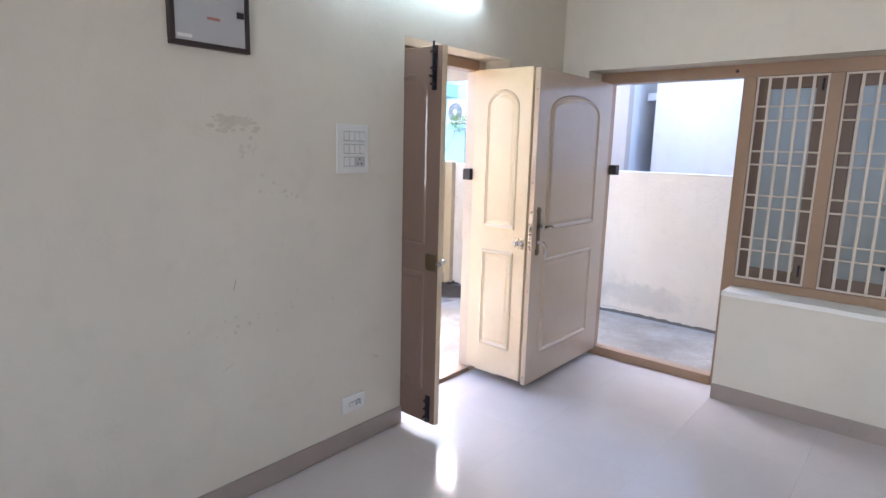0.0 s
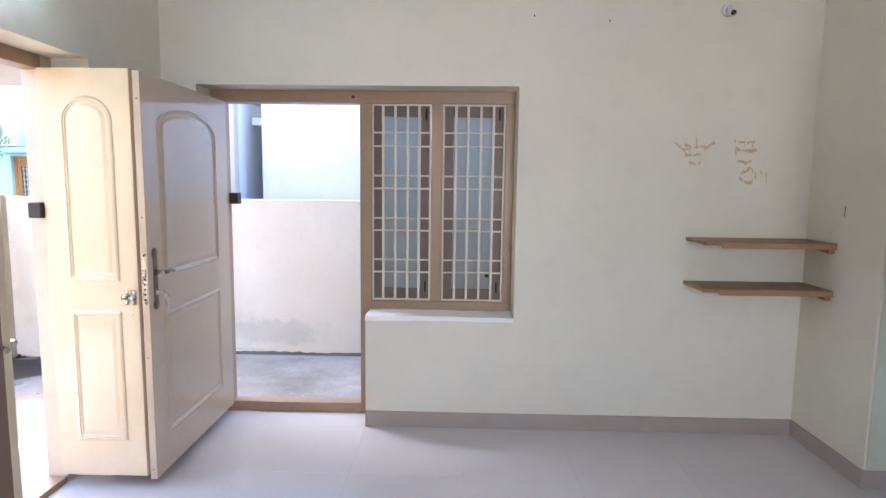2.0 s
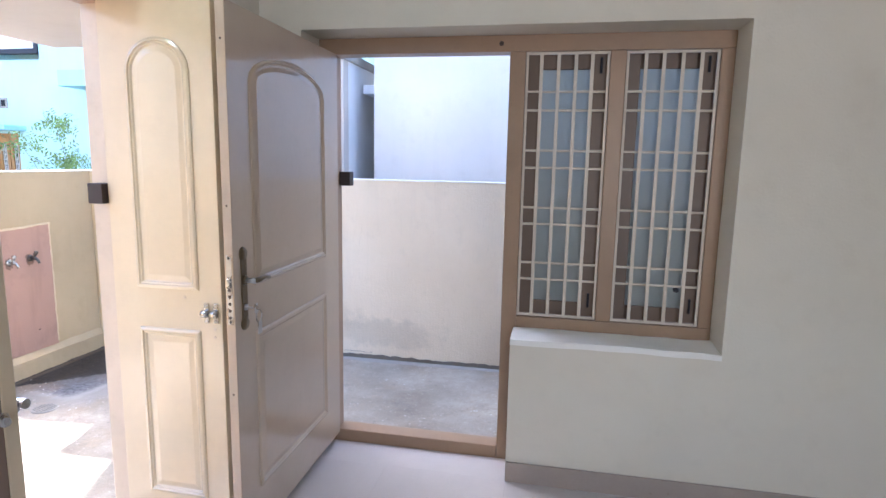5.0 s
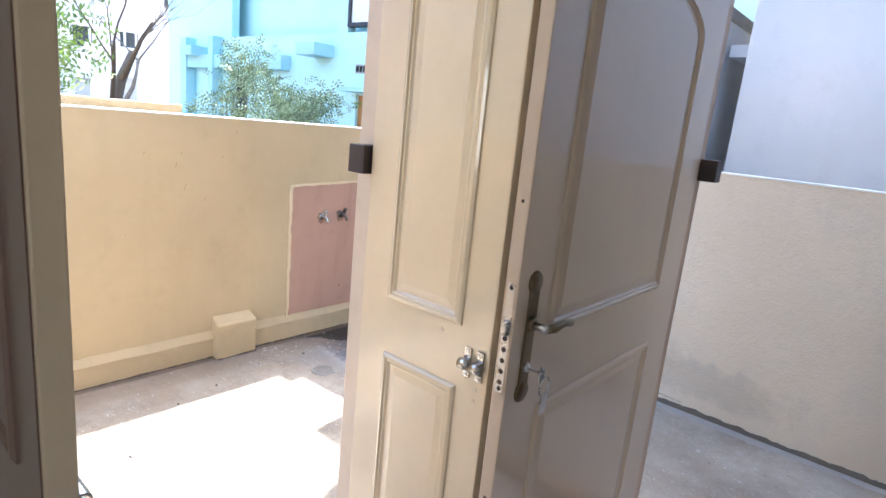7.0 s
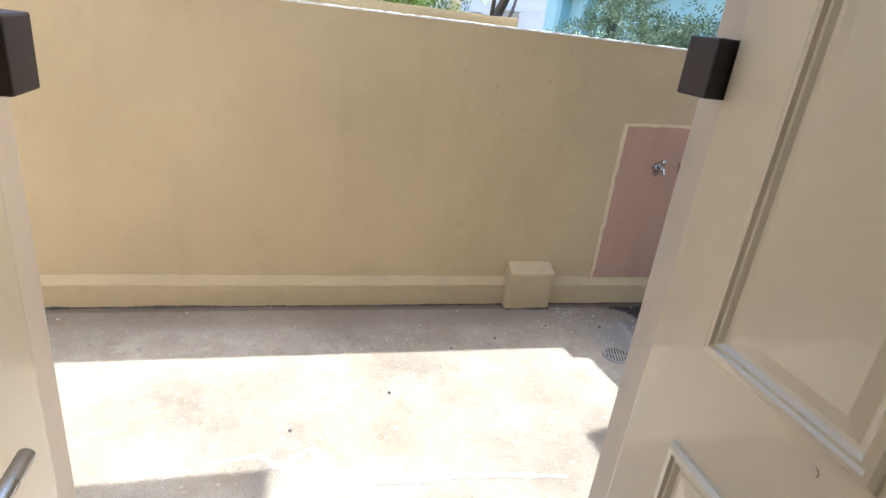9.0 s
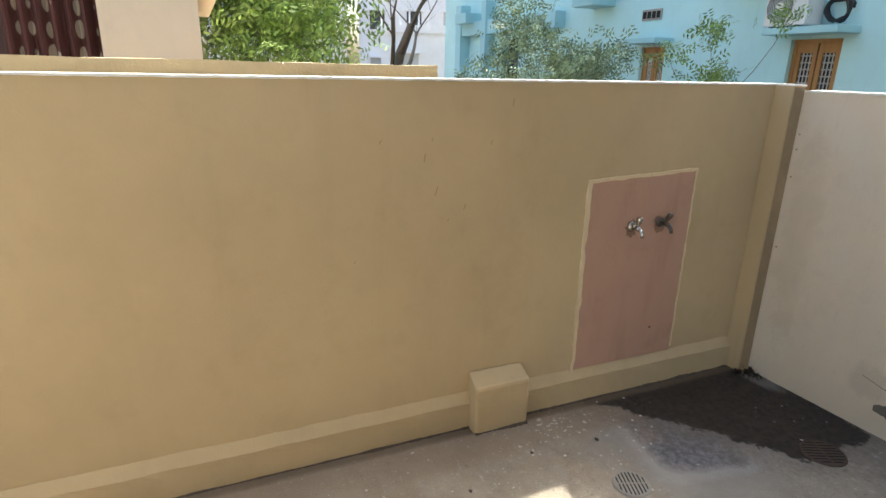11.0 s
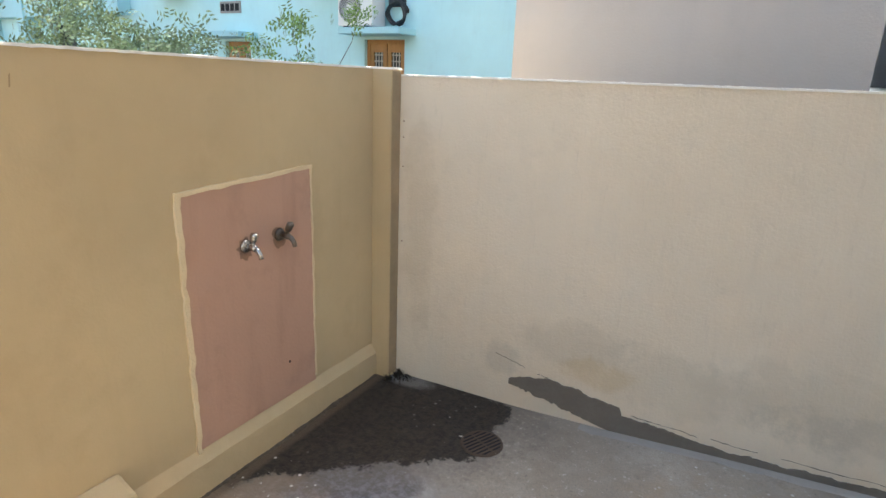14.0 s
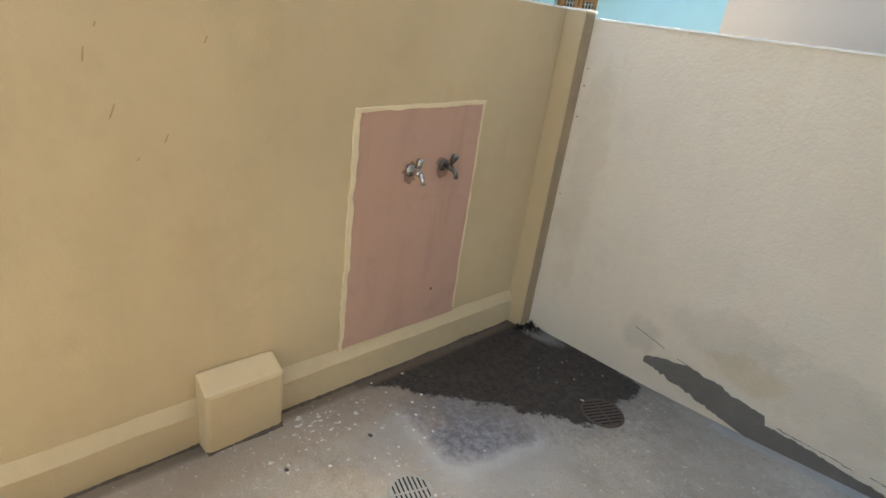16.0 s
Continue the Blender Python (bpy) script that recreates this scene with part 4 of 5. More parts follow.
# ---- kitchen ----
kw = thing("window_2", "brown kitchen window with a dark iron grill", "window", (5.07, 0.1, 1.34), kind="structure")
for a in ((4.72, 4.78), (5.36, 5.42)):
    part("jamb", box(*a, -0.03, 0.06, 1.34, 2.12, 0.003), frame_brown, kw)
part("head", box(4.78, 5.36, -0.03, 0.06, 2.06, 2.12, 0.003), frame_brown, kw)
part("sill", box(4.78, 5.36, -0.03, 0.06, 1.34, 1.40, 0.003), frame_brown, kw)
g = part("backing", box(4.78, 5.36, -0.012, -0.009, 1.40, 2.06), stop_brown, kw, "closed dark shutters")
for k in range(6):
    x = 4.83 + 0.096 * k
    part("bar", box(x - 0.007, x + 0.007, -0.024, -0.019, 1.40, 2.06), bar_paint, kw)
for z in (1.52, 1.59, 1.76, 1.83, 1.98):
    part("rod", tube([(4.78, -0.017, z), (5.36, -0.017, z)], 0.0045, 6), bar_paint, kw)
solid("worktop", box(XE + 0.131, XE + 2.999, -0.62, -0.009, 0.85, 0.89, 0.004), granite, "black granite kitchen worktop", "worktop")
splash = solid("tile_splashback", box(XE + 0.131, XE + 2.9, -0.0145, -0.0095, 0.891, 1.335), grout, "green-grey diamond tile splashback", "tiles", kind="structure")
kt = bmesh.new()
for v in ((0.0, 0.048), (0.055, 0.0), (0.0, -0.048), (-0.055, 0.0)):
    kt.verts.new((v[0], 0.0, v[1]))
kt.verts.new((0, -0.007, 0))
kt.verts.ensure_lookup_table()
for k in range(4):
    kt.faces.new((kt.verts[k], kt.verts[(k + 1) % 4], kt.verts[4]))
tile0 = linked("wall_tile", kt, kit_tile)
first = True
for i in range(15):
    for j in range(9):
        ob = tile0 if first else new("wall_tile", tile0.data)
        first = False
        ob.parent = splash
        ob.location = (4.30 + 0.112 * i + (0.056 if j % 2 else 0), -0.0146, 0.94 + 0.045 * j)


def base_cabinet(x0, x1):
    t = thing("base_cabinet", "dark laminate kitchen base cabinet", "cabinet", ((x0 + x1) / 2, -0.3, 0), "kitchen cabinets")
    part("body", box(x0, x1, -0.58, -0.02, 0.10, 0.848, 0.002), laminate, t)
    part("plinth", box(x0, x1, -0.53, -0.02, 0.0, 0.10), tile_skirt, t)
    mid = (x0 + x1) / 2
    for a, b, hx in ((x0 + 0.003, mid - 0.002, mid - 0.045), (mid + 0.002, x1 - 0.003, mid + 0.045)):
        d = part("cabinet_door", box(a, b, -0.60, -0.581, 0.12, 0.84, 0.003), laminate, t)
        part("handle", tube([(hx, -0.60, 0.50), (hx, -0.625, 0.50), (hx, -0.625, 0.62), (hx, -0.60, 0.62)], 0.0045, 8), steel, d, "steel bar handle")


base_cabinet(4.20, 4.93)
base_cabinet(4.935, 5.66)
base_cabinet(5.665, 6.39)
hob = thing("gas_hob", "black glass gas hob on the worktop", "hob", (4.75, -0.3, 0.89))
part("glass", box(4.50, 5.0, -0.50, -0.16, 0.8902, 0.905, 0.004), granite, hob)
for x in (4.63, 4.87):
    part("burner", disc((x, -0.32, 0.905), (0, 0, 1), 0.05, 0.045, 0.02), black_iron, hob)

# ---- yard ----
solid("ground", boxed([(-400, XA - 0.4, -400, 400, -0.7, -0.4), (XA - 0.4, 400, YB + 0.12, 400, -0.7, -0.4), (XA - 0.4, 400, -400, YB + 0.12, -0.7, -0.4)]), earth, "dusty bare earth ground", "ground", kind="structure")


def slab(x0, x1, y0, y1, nx, ny, fall):
    bm = bmesh.new()
    grid = [[bm.verts.new((x0 + (x1 - x0) * i / nx, y0 + (y1 - y0) * j / ny, 0)) for j in range(ny + 1)] for i in range(nx + 1)]
    for col in grid:
        for v in col:
            v.co.z = fall(v.co.x, v.co.y)
    for i in range(nx):
        for j in range(ny):
            bm.faces.new((grid[i][j], grid[i + 1][j], grid[i + 1][j + 1], grid[i][j + 1]))
    edge = [f for f in bm.faces]
    ext = bmesh.ops.extrude_face_region(bm, geom=edge)
    for v in (e for e in ext["geom"] if isinstance(e, bmesh.types.BMVert)):
        v.co.z -= 0.3
    bmesh.ops.recalc_face_normals(bm, faces=bm.faces)
    return bm


def yard_level(x, y):
    return ZY + 0.004 * noise.noise(Vector((x * 1.7, y * 1.7, 0))) - 0.012 * math.exp(-((x + 1.372) ** 2 + (y - 1.192) ** 2) / 0.08)


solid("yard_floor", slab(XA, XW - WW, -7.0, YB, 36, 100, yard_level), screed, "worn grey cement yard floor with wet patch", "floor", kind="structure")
solid("yard_floor_north", slab(XW - WW, 8.0, WN, YB, 70, 16, yard_level), screed, "worn grey cement yard floor", "floor", kind="structure")

solid("wall_yard_west", wobbly_box(XA - 0.13, XA, -7.0, 1.41, ZY - 0.3, TA - 0.006, 0.0012, 0.2, 1), yard_paint, "ochre painted yard wall", "wall", kind="structure")
solid("wall_yard_west_rim", wobbly_box(XA - 0.135, XA + 0.004, -7.0, 1.41, TA - 0.0065, TA + 0.001, 0.0028, 0.02, 2, 31.0), whitewash, "rough whitewashed top edge of the yard wall", "wall top", kind="structure")


def north_face(x):
    """The north yard wall runs a little askew: its face at x."""
    if x < -1.0:
        return 1.482 + 0.068 * (x + 1.97) / 0.97
    return min(1.55 + 0.11 * (x + 1.0), 1.66)


def askew(bm):
    for v in bm.verts:
        v.co.y += north_face(v.co.x) - YB
    return bm


solid("wall_yard_north", askew(wobbly_box(XA - 0.13, 8.0, YB, YB + 0.13, ZY - 0.3, TB - 0.006, 0.0012, 0.2, 5)), wall_stained, "pale beige weathered yard wall", "wall", kind="structure")
solid("wall_yard_north_rim", askew(wobbly_box(XA + 0.103, 8.0, YB - 0.004, YB + 0.135, TB - 0.0065, TB + 0.001, 0.0028, 0.02, 6, 31.0)), whitewash, "rough whitewashed top edge of the yard wall", "wall top", kind="structure")
solid("yard_pillar", wobbly_box(XA - 0.13, XA + 0.097, 1.411, 1.485, ZY, TA - 0.004, 0.002, 0.1, 7), yard_paint, "ochre painted corner pillar of the yard wall", "pillar", kind="structure")
solid("yard_pillar_rim", wobbly_box(XA - 0.133, XA + 0.101, 1.408, 1.488, TA - 0.006, TA + 0.002, 0.0025, 0.02, 8, 31.0), whitewash, "rough whitewashed pillar top", "pillar top", kind="structure")

# thin strip in a darker ochre over the pillar's east face
solid("yard_pillar_strip", wobbly_box(XA + 0.095, XA + 0.0995, 1.418, 1.481, ZY + 0.02, TA - 0.012, 0.001, 0.1, 17), ochre_dull, "dull darker ochre strip on the pillar's east face", "plaster strip", kind="structure")

# unseen slab, added to cast the straight-edged shadow on the yard floor
solid("entrance_sunshade", box(-1.67, XW - WW - 0.002, -0.30, 0.755, 2.2, 2.28, 0.006), shed_beige, "unseen concrete slab added to cast the yard floor shadow", "sunshade", kind="structure")

# plinth kerb along the wall with a sloped top, and the boxed-in pipe end on it
bm = wobbly_box(XA, XA + 0.027, -7.0, 1.412, ZY - 0.05, 0.092, 0.0045, 0.055, 9, 9.0)
for v in bm.verts:
    if v.co.z > 0.08 and v.co.x > XA + 0.013:
        v.co.z -= 0.046
solid("yard_kerb", bm, yard_paint, "ochre painted plaster kerb along the yard wall", "kerb", kind="structure")
bm = box(XA, XA + 0.088, -0.135, 0.122, ZY - 0.02, 0.185, 0.014)
for v in bm.verts:
    v.co += noise.noise_vector(v.co * 9) * 0.006
    if v.co.z > 0.12 and v.co.x > XA + 0.05:
        v.co.z -= 0.035
solid("plaster_block", bm, yard_paint, "ochre plastered block on the kerb", "block", smooth=False)

# pink primed patch with a cream painted border, round the taps
panel = thing("tap_panel", "pink primed wall patch with cream painted border", "wall panel", (XA, 0.72, 0.08))
part("patch", wobbly_box(XA - 0.01, XA + 0.006, 0.404, 0.994, 0.09, 0.996, 0.0015, 0.07, 11), pink_primer, panel)
part("border", wobbly_box(XA, XA + 0.0095, 0.394, 0.412, 0.08, 0.995, 0.006, 0.02, 12, 24.0), border_cream, panel, "cream painted border")
part("border", wobbly_box(XA, XA + 0.0095, 0.396, 1.000, 0.990, 1.004, 0.005, 0.02, 13, 24.0), border_cream, panel)
part("border", wobbly_box(XA, XA + 0.0085, 0.990, 0.999, 0.11, 0.995, 0.004, 0.02, 14, 24.0), border_cream, panel)
for piece in panel.children:
    for v in piece.data.vertices:
        w = panel.location + v.co
        if w.z > 0.5:
            v.co.z += 0.022 * (w.y - 0.68) / 0.54 * (w.z - 0.5) / 0.5



def tap(label, y, z, metal, lever):
    x, k = XA + 0.006, 0.72
    t = thing("water_tap", label, "tap", (x, y, z), "yard taps")

    def at(dx, dz):
        return (x + dx * k, y, z + dz * k)

    part("flange", disc((x, y, z), (1, 0, 0), 0.026, 0.020, 0.010, 20), metal, t, smooth=True)
    body = part("body", tube([at(0.01, 0), at(0.035, 0), at(0.06, 0), at(0.075, -0.002)], [0.009, 0.010, 0.0125, 0.010], 14), metal, t, smooth=True)
    part("spout", tube([at(0.062, 0), at(0.084, -0.008), at(0.100, -0.026), at(0.106, -0.048)], [0.0105, 0.0095, 0.0085, 0.0088], 12), metal, body, smooth=True)
    part("stem", disc(at(0.055, 0.01), (0, 0, 1), 0.009, 0.007, 0.016, 12), metal, body, smooth=True)
    lean = 0.45 if lever else 0.15
    part("handle", tube([at(0.054, 0.026), at(0.056 + lean * 0.010, 0.036), at(0.058 + lean * 0.05, 0.066), at(0.058 + lean * 0.055, 0.074)], [0.008, 0.0125, 0.0145, 0.011], 14), metal, body, smooth=True)


rng = random.Random(31)
stain = surface("brown_tap_stain", (0.30, 0.18, 0.12), 0.7, 0.2, 30, 90, 0.1, 0.001)
for y, z in ((0.650, 0.765), (0.814, 0.772)):
    bm = bmesh.new()
    ring = [bm.verts.new((XA + 0.0078, y + 0.034 * rng.uniform(0.7, 1.2) * math.cos(0.35 * k), z + 0.036 * rng.uniform(0.7, 1.2) * math.sin(0.35 * k) - (0.012 if math.sin(0.35 * k) < -0.6 else 0))) for k in range(18)]
    bm.faces.new(ring)
    part("stain", bm, stain, panel, "brown rust stain round the tap")
part("hole", disc((XA + 0.0072, 0.842, 0.240), (1, 0, 0), 0.006, 0.005, 0.0012, 10), black_hole, panel, "small dark plugged hole")
tap("chrome yard tap on pink wall patch", 0.653, 0.768, chrome, False)
tap("tarnished dark yard tap on pink wall patch", 0.817, 0.775, dull_brass, True)


def drain(x, y, r, label, turn, iron):
    t = thing("floor_drain", label, "drain", (x, y, yard_level(x, y) + 0.004), "yard drains", turn=turn)
    z = -0.002
    part("ring", tube([(r * math.cos(a), r * math.sin(a), z) for a in (2 * math.pi * k / 24 for k in range(25))], 0.007, 8, cap=False), iron, t, local=True)
    part("pit", disc((0, 0, 0.0022), (0, 0, 1), r, r, 0.0012, 24), black_hole, t, local=True)
    n = 9
    for k in range(n):
        u = -r + 2 * r * (k + 0.5) / n
        half = math.sqrt(max(r * r - u * u, 0.0001)) - 0.002
        part("slat", box(u - 0.0042, u + 0.0042, -half, half, -0.002, 0.0062, 0.001), iron, t, local=True)
    part("cross_bar", box(-r + 0.004, r - 0.004, -0.004, 0.004, -0.001, 0.0036), iron, t, local=True)


drain(-1.372, 1.192, 0.082, "rusty round floor drain grate beside wet patch", -25, iron_rust)
drain(-1.508, 0.290, 0.066, "cement crusted round floor drain grate", 70, cement_pale)

# silt gathered along the foot of the kerb and round the block
silt = surface("dark_silt", (0.10, 0.075, 0.052), 0.95, 0.3, 20, 120, 0.5, 0.004)
rng = random.Random(77)


def silt_line(x0, y0, x1, y1, ox, oy, wide):
    """A ragged ridge of dirt from one point to the other, spreading along (ox, oy)."""
    n = max(4, int(math.hypot(x1 - x0, y1 - y0) / 0.012))
    verts, faces = [], []
    for k in range(n + 1):
        x, y = x0 + (x1 - x0) * k / n, y0 + (y1 - y0) * k / n
        w = wide * (0.25 + 0.9 * max(0.0, 0.5 + noise.noise(Vector((x * 7, y * 7, 1))))) * rng.uniform(0.5, 1.4)
        h = 0.004 + w * 0.5
        z = yard_level(x, y)
        verts += [(x - ox * 0.01, y - oy * 0.01, z + h), (x + ox * w * 0.5, y + oy * w * 0.5, z + h * 0.45), (x + ox * w, y + oy * w, z - 0.001)]
        if k:
            i = 3 * k
            faces += [(i - 3, i - 2, i + 1, i), (i - 2, i - 1, i + 2, i + 1)]
    skin("silt_line", "dark brown silt line on cement floor along kerb", "silt", verts, faces, silt, "stuff")


silt_line(XA + 0.029, -3.6, XA + 0.029, -0.137, 1, 0, 0.012)
silt_line(XA + 0.029, 0.122, XA + 0.029, 1.40, 1, 0, 0.014)
silt_line(XA + 0.090, -0.135, XA + 0.090, 0.122, 1, 0, 0.008)
silt_line(XA + 0.03, 0.124, XA + 0.088, 0.124, 0, 1, 0.008)

# grey cement patch on the wall and the fillet at its foot
rng = random.Random(11)
bm = bmesh.new()
rows = []
for k in range(420):
    x = -1.40 + 0.012 * k
    u = (x + 1.40) / 0.5
    if u < 1.0:
        hi = 0.06 + 0.04 * math.sin(min(1.0, u * 2.4) * math.pi / 2) - 0.09 * max(0.0, u - 0.36) ** 1.1
        lo = max(0.03 - 0.115 * u ** 1.1, ZY - 0.01)
    else:
        hi, lo = 0.010 - 0.075 * min(1.0, (x + 0.9) / 0.62), ZY - 0.02
        hi = max(hi, -0.036) + 0.012 * noise.noise(Vector((x * 2.1, 3, 0)))
    hi += 0.010 * noise.noise(Vector((x * 16, 7, 0))) + 0.003 * rng.uniform(-1, 1)
    lo += 0.007 * rng.uniform(-1, 1) if x < -1.05 else 0
    rows.append([bm.verts.new((x, north_face(x) + 0.004, lo)), bm.verts.new((x, north_face(x) - 0.005, lo)), bm.verts.new((x, north_face(x) - 0.006, hi)), bm.verts.new((x, north_face(x) + 0.004, hi))])
for a, b in zip(rows, rows[1:]):
    for k in range(4):
        bm.faces.new((a[k], a[(k + 1) % 4], b[(k + 1) % 4], b[k]))
solid("cement_patch", bm, cement, "dark grey cement repair at the foot of the wall", "cement patch", kind="structure")
bm = bmesh.new()
rows = []
for k in range(110):
    x = -1.06 + 0.06 * k
    wide = 0.050 + 0.020 * noise.noise(Vector((x * 1.3, 0, 0))) + 0.008 * rng.uniform(-1, 1)
    grow = min(1, (x + 1.06) / 0.5)
    rows.append([bm.verts.new((x, north_face(x) - 0.004, ZY + 0.009 * grow)), bm.verts.new((x, north_face(x) - 0.035, ZY + 0.0045 * grow)), bm.verts.new((x, north_face(x) - wide, ZY + 0.0005)), bm.verts.new((x, north_face(x) - 0.004, ZY - 0.03))])
for a, b in zip(rows, rows[1:]):
    for k in range(4):
        bm.faces.new((a[k], b[k], b[(k + 1) % 4], a[(k + 1) % 4]))
bmesh.ops.recalc_face_normals(bm, faces=bm.faces)
solid("cement_fillet", bm, cement_pale, "pale cement fillet between floor and wall", "cement fillet", kind="structure")

# open joints and scratches in the plaster above the repair
for pts in (((-0.86, 0.022), (-0.78, 0.014), (-0.68, 0.010), (-0.60, -0.002)), ((-0.55, 0.004), (-0.46, -0.004), (-0.38, -0.006)), ((-0.30, -0.006), (-0.16, -0.014), (0.02, -0.012), (0.2, -0.016)),
            ((-1.47, 0.165), (-1.40, 0.150), (-1.33, 0.128)), ((-1.27, 0.110), (-1.22, 0.104))):
    bm = bmesh.new()
    prev = None
    for a, b in zip(pts, pts[1:]):
        for k in range(7):
            x, z = a[0] + (b[0] - a[0]) * k / 6, a[1] + (b[1] - a[1]) * k / 6 + 0.0022 * rng.uniform(-1, 1)
            w = 0.0017 * rng.uniform(0.3, 1.4)
            pair = [bm.verts.new((x, north_face(x) - 0.0035, z + w)), bm.verts.new((x, north_face(x) - 0.0035, z - w))]
            if prev:
                bm.faces.new((prev[0], prev[1], pair[1], pair[0]))
            prev = pair
    solid("plaster_crack", bm, cement, "thin dark crack in the beige plaster", "crack", kind="structure")
for z in (0.97, 1.10, 1.17, 0.62):
    solid("rust_spot", disc((XA + 0.118, north_face(XA + 0.118) + 0.001, z), (0, -1, 0), 0.004, 0.003, 0.004, 8), stain, "small rust spot beside the pillar", "rust spot", kind="structure")

# pale dried water line and paint drops on the floor
line = [(-0.965, -1.56), (-0.985, -1.40), (-0.915, -1.33), (-1.01, -1.225), (-0.925, -1.19), (-0.84, -1.12), (-0.805, -0.92), (-0.81, -0.70), (-0.79, -0.5), (-0.76, -0.30)]
bm = bmesh.new()
prev = None
for a, b in zip(line, line[1:]):
    for k in range(6):
        p = Vector(a).lerp(Vector(b), k / 6)
        n = (Vector(b) - Vector(a)).normalized()
        n = Vector((-n.y, n.x)) * (0.012 + 0.006 * rng.uniform(-1, 1))
        z = yard_level(p.x, p.y) + 0.0015
        pair = [bm.verts.new((p.x + n.x, p.y + n.y, z)), bm.verts.new((p.x - n.x, p.y - n.y, z))]
        if prev:
            bm.faces.new((prev[0], pair[0], pair[1], prev[1]))
        prev = pair
solid("floor_stain_line", bm, chip_white, "white dried water line on the cement", "floor stain", kind="structure")
verts, faces = [], []
for k in range(280):
    x, y = rng.uniform(XA + 0.07, -0.4), rng.uniform(-3.5, 1.3)
    if rng.random() < 0.75:
        x, y = XA + 0.05 + abs(rng.gauss(0, 0.28)), rng.gauss(0.15, 0.5)
        if y > 0.72 - 0.25 * rng.random():
            continue
    r = rng.choice((0.001, 0.0015, 0.002, 0.0025, 0.003, 0.005)) * rng.uniform(0.7, 1.2)
    z = yard_level(x, y) + 0.0025 + 0.000003 * k
    i = len(verts)
    n = 8
    a, wide = rng.uniform(0, 3.14), rng.uniform(1.0, 1.8)
    for q in range(n):
        b = 2 * math.pi * q / n
        u, v = r * wide * rng.uniform(0.5, 1.3) * math.cos(b), r * rng.uniform(0.5, 1.3) * math.sin(b)
        verts.append((x + u * math.cos(a) - v * math.sin(a), y + u * math.sin(a) + v * math.cos(a), z))
    faces.append(tuple(range(i, i + n)))
for k in range(34):
    x, y, r = rng.gauss(-1.93, 0.05), rng.gauss(0.20, 0.10), rng.choice((0.003, 0.004, 0.006, 0.009)) * rng.uniform(0.7, 1.2)
    if x < XA + 0.05:
        continue
    i, z = len(verts), yard_level(x, y) + 0.0026 + 0.000004 * k
    verts += [(x + r * rng.uniform(0.4, 1.3) * math.cos(q), y + 1.4 * r * rng.uniform(0.4, 1.3) * math.sin(q), z) for q in (0, 0.7, 1.4, 2.1, 2.8, 3.5, 4.2, 4.9, 5.6)]
    faces.append(tuple(range(i, i + 9)))
skin("paint_drops", "dried pale paint drops scattered on cement floor", "paint drops", verts, faces, chip_white, "stuff")
verts, faces = [], []
for x, y in ((-1.785, 0.339), (-1.81, 0.03), (-1.62, -0.55), (-1.30, -0.9), (-1.1, -1.3), (-0.8, 0.4), (-1.15, 0.6), (-1.7, -0.3)):
    i = len(verts)
    verts += [(x + 0.012 * rng.uniform(0.5, 1.2) * math.cos(q), y + 0.008 * rng.uniform(0.5, 1.2) * math.sin(q), yard_level(x, y) + 0.003) for q in (0, 1, 2, 3, 4, 5)]
    verts.append((x, y, yard_level(x, y) + 0.008))
    faces += [(i + q, i + (q + 1) % 6, i + 6) for q in range(6)]
skin("debris", "small dark leaf bits on the cement floor", "debris", verts, faces, stop_brown, "stuff")
bm = bmesh.new()
for y, z, dy, dz in ((-0.349, 1.115, 0.003, 0.018), (-0.30, 0.989, 0.012, 0.02), (-0.181, 0.919, 0.008, 0.012), (0.01, 1.31, 0.003, 0.016), (-0.518, 1.176, 0.006, 0.008), (-0.076, 1.164, 0.006, 0.010), (-0.25, 0.87, 0.005, 0.005), (-0.62, 0.74, 0.005, 0.005), (-0.32, 1.18, 0.003, 0.006)):
    vs = [bm.verts.new((XA + 0.0035, y + sy * 0.0018 + sz * dy * 0.6, z + sz * dz)) for sy, sz in ((-1, -1), (1, -0.8), (1.2, 1), (-0.6, 0.8))]
    bm.faces.new(vs)
solid("wall_scuffs", bm, surface("brown_scuff", (0.36, 0.26, 0.15), 0.8), "brown scuff marks on the ochre wall", "scuffs", kind="structure")
bm = bmesh.new()
for k in range(420):
    x, y = XA + 0.10 + abs(rng.gauss(0, 0.06)), 1.495 - abs(rng.gauss(0, 0.05))
    if x < XA + 0.115:
        y = min(y, 1.40)
    h = rng.uniform(0.004, 0.040) * math.exp(-14.0 * abs(x - XA - 0.12))
    a = rng.uniform(0, 6.28)
    vs = [bm.verts.new((x + 0.006 * math.cos(a), y + 0.006 * math.sin(a), ZY - 0.005)), bm.verts.new((x - 0.006 * math.cos(a), y - 0.006 * math.sin(a), ZY - 0.005)), bm.verts.new((x + rng.uniform(-.02, .02), y - rng.uniform(0, .02), ZY + h))]
    bm.faces.new(vs)
solid("moss_tuft", bm, surface("dark_moss", (0.065, 0.050, 0.033), 0.95), "dark moss tuft in the yard corner", "moss", kind="stuff")

# ---- neighbours ----
solid("neighbour_coping", wobbly_box(-2.52, -2.34, -8.0, -0.20, -0.4, 1.437, 0.006, 0.12, 21), plaster("weathered_coping", (0.58, 0.48, 0.30), 0.85, 0.2, (0.2, 0.16, 0.1), 0.45, 0.5), "weathered ochre neighbour wall top", "wall", kind="structure")

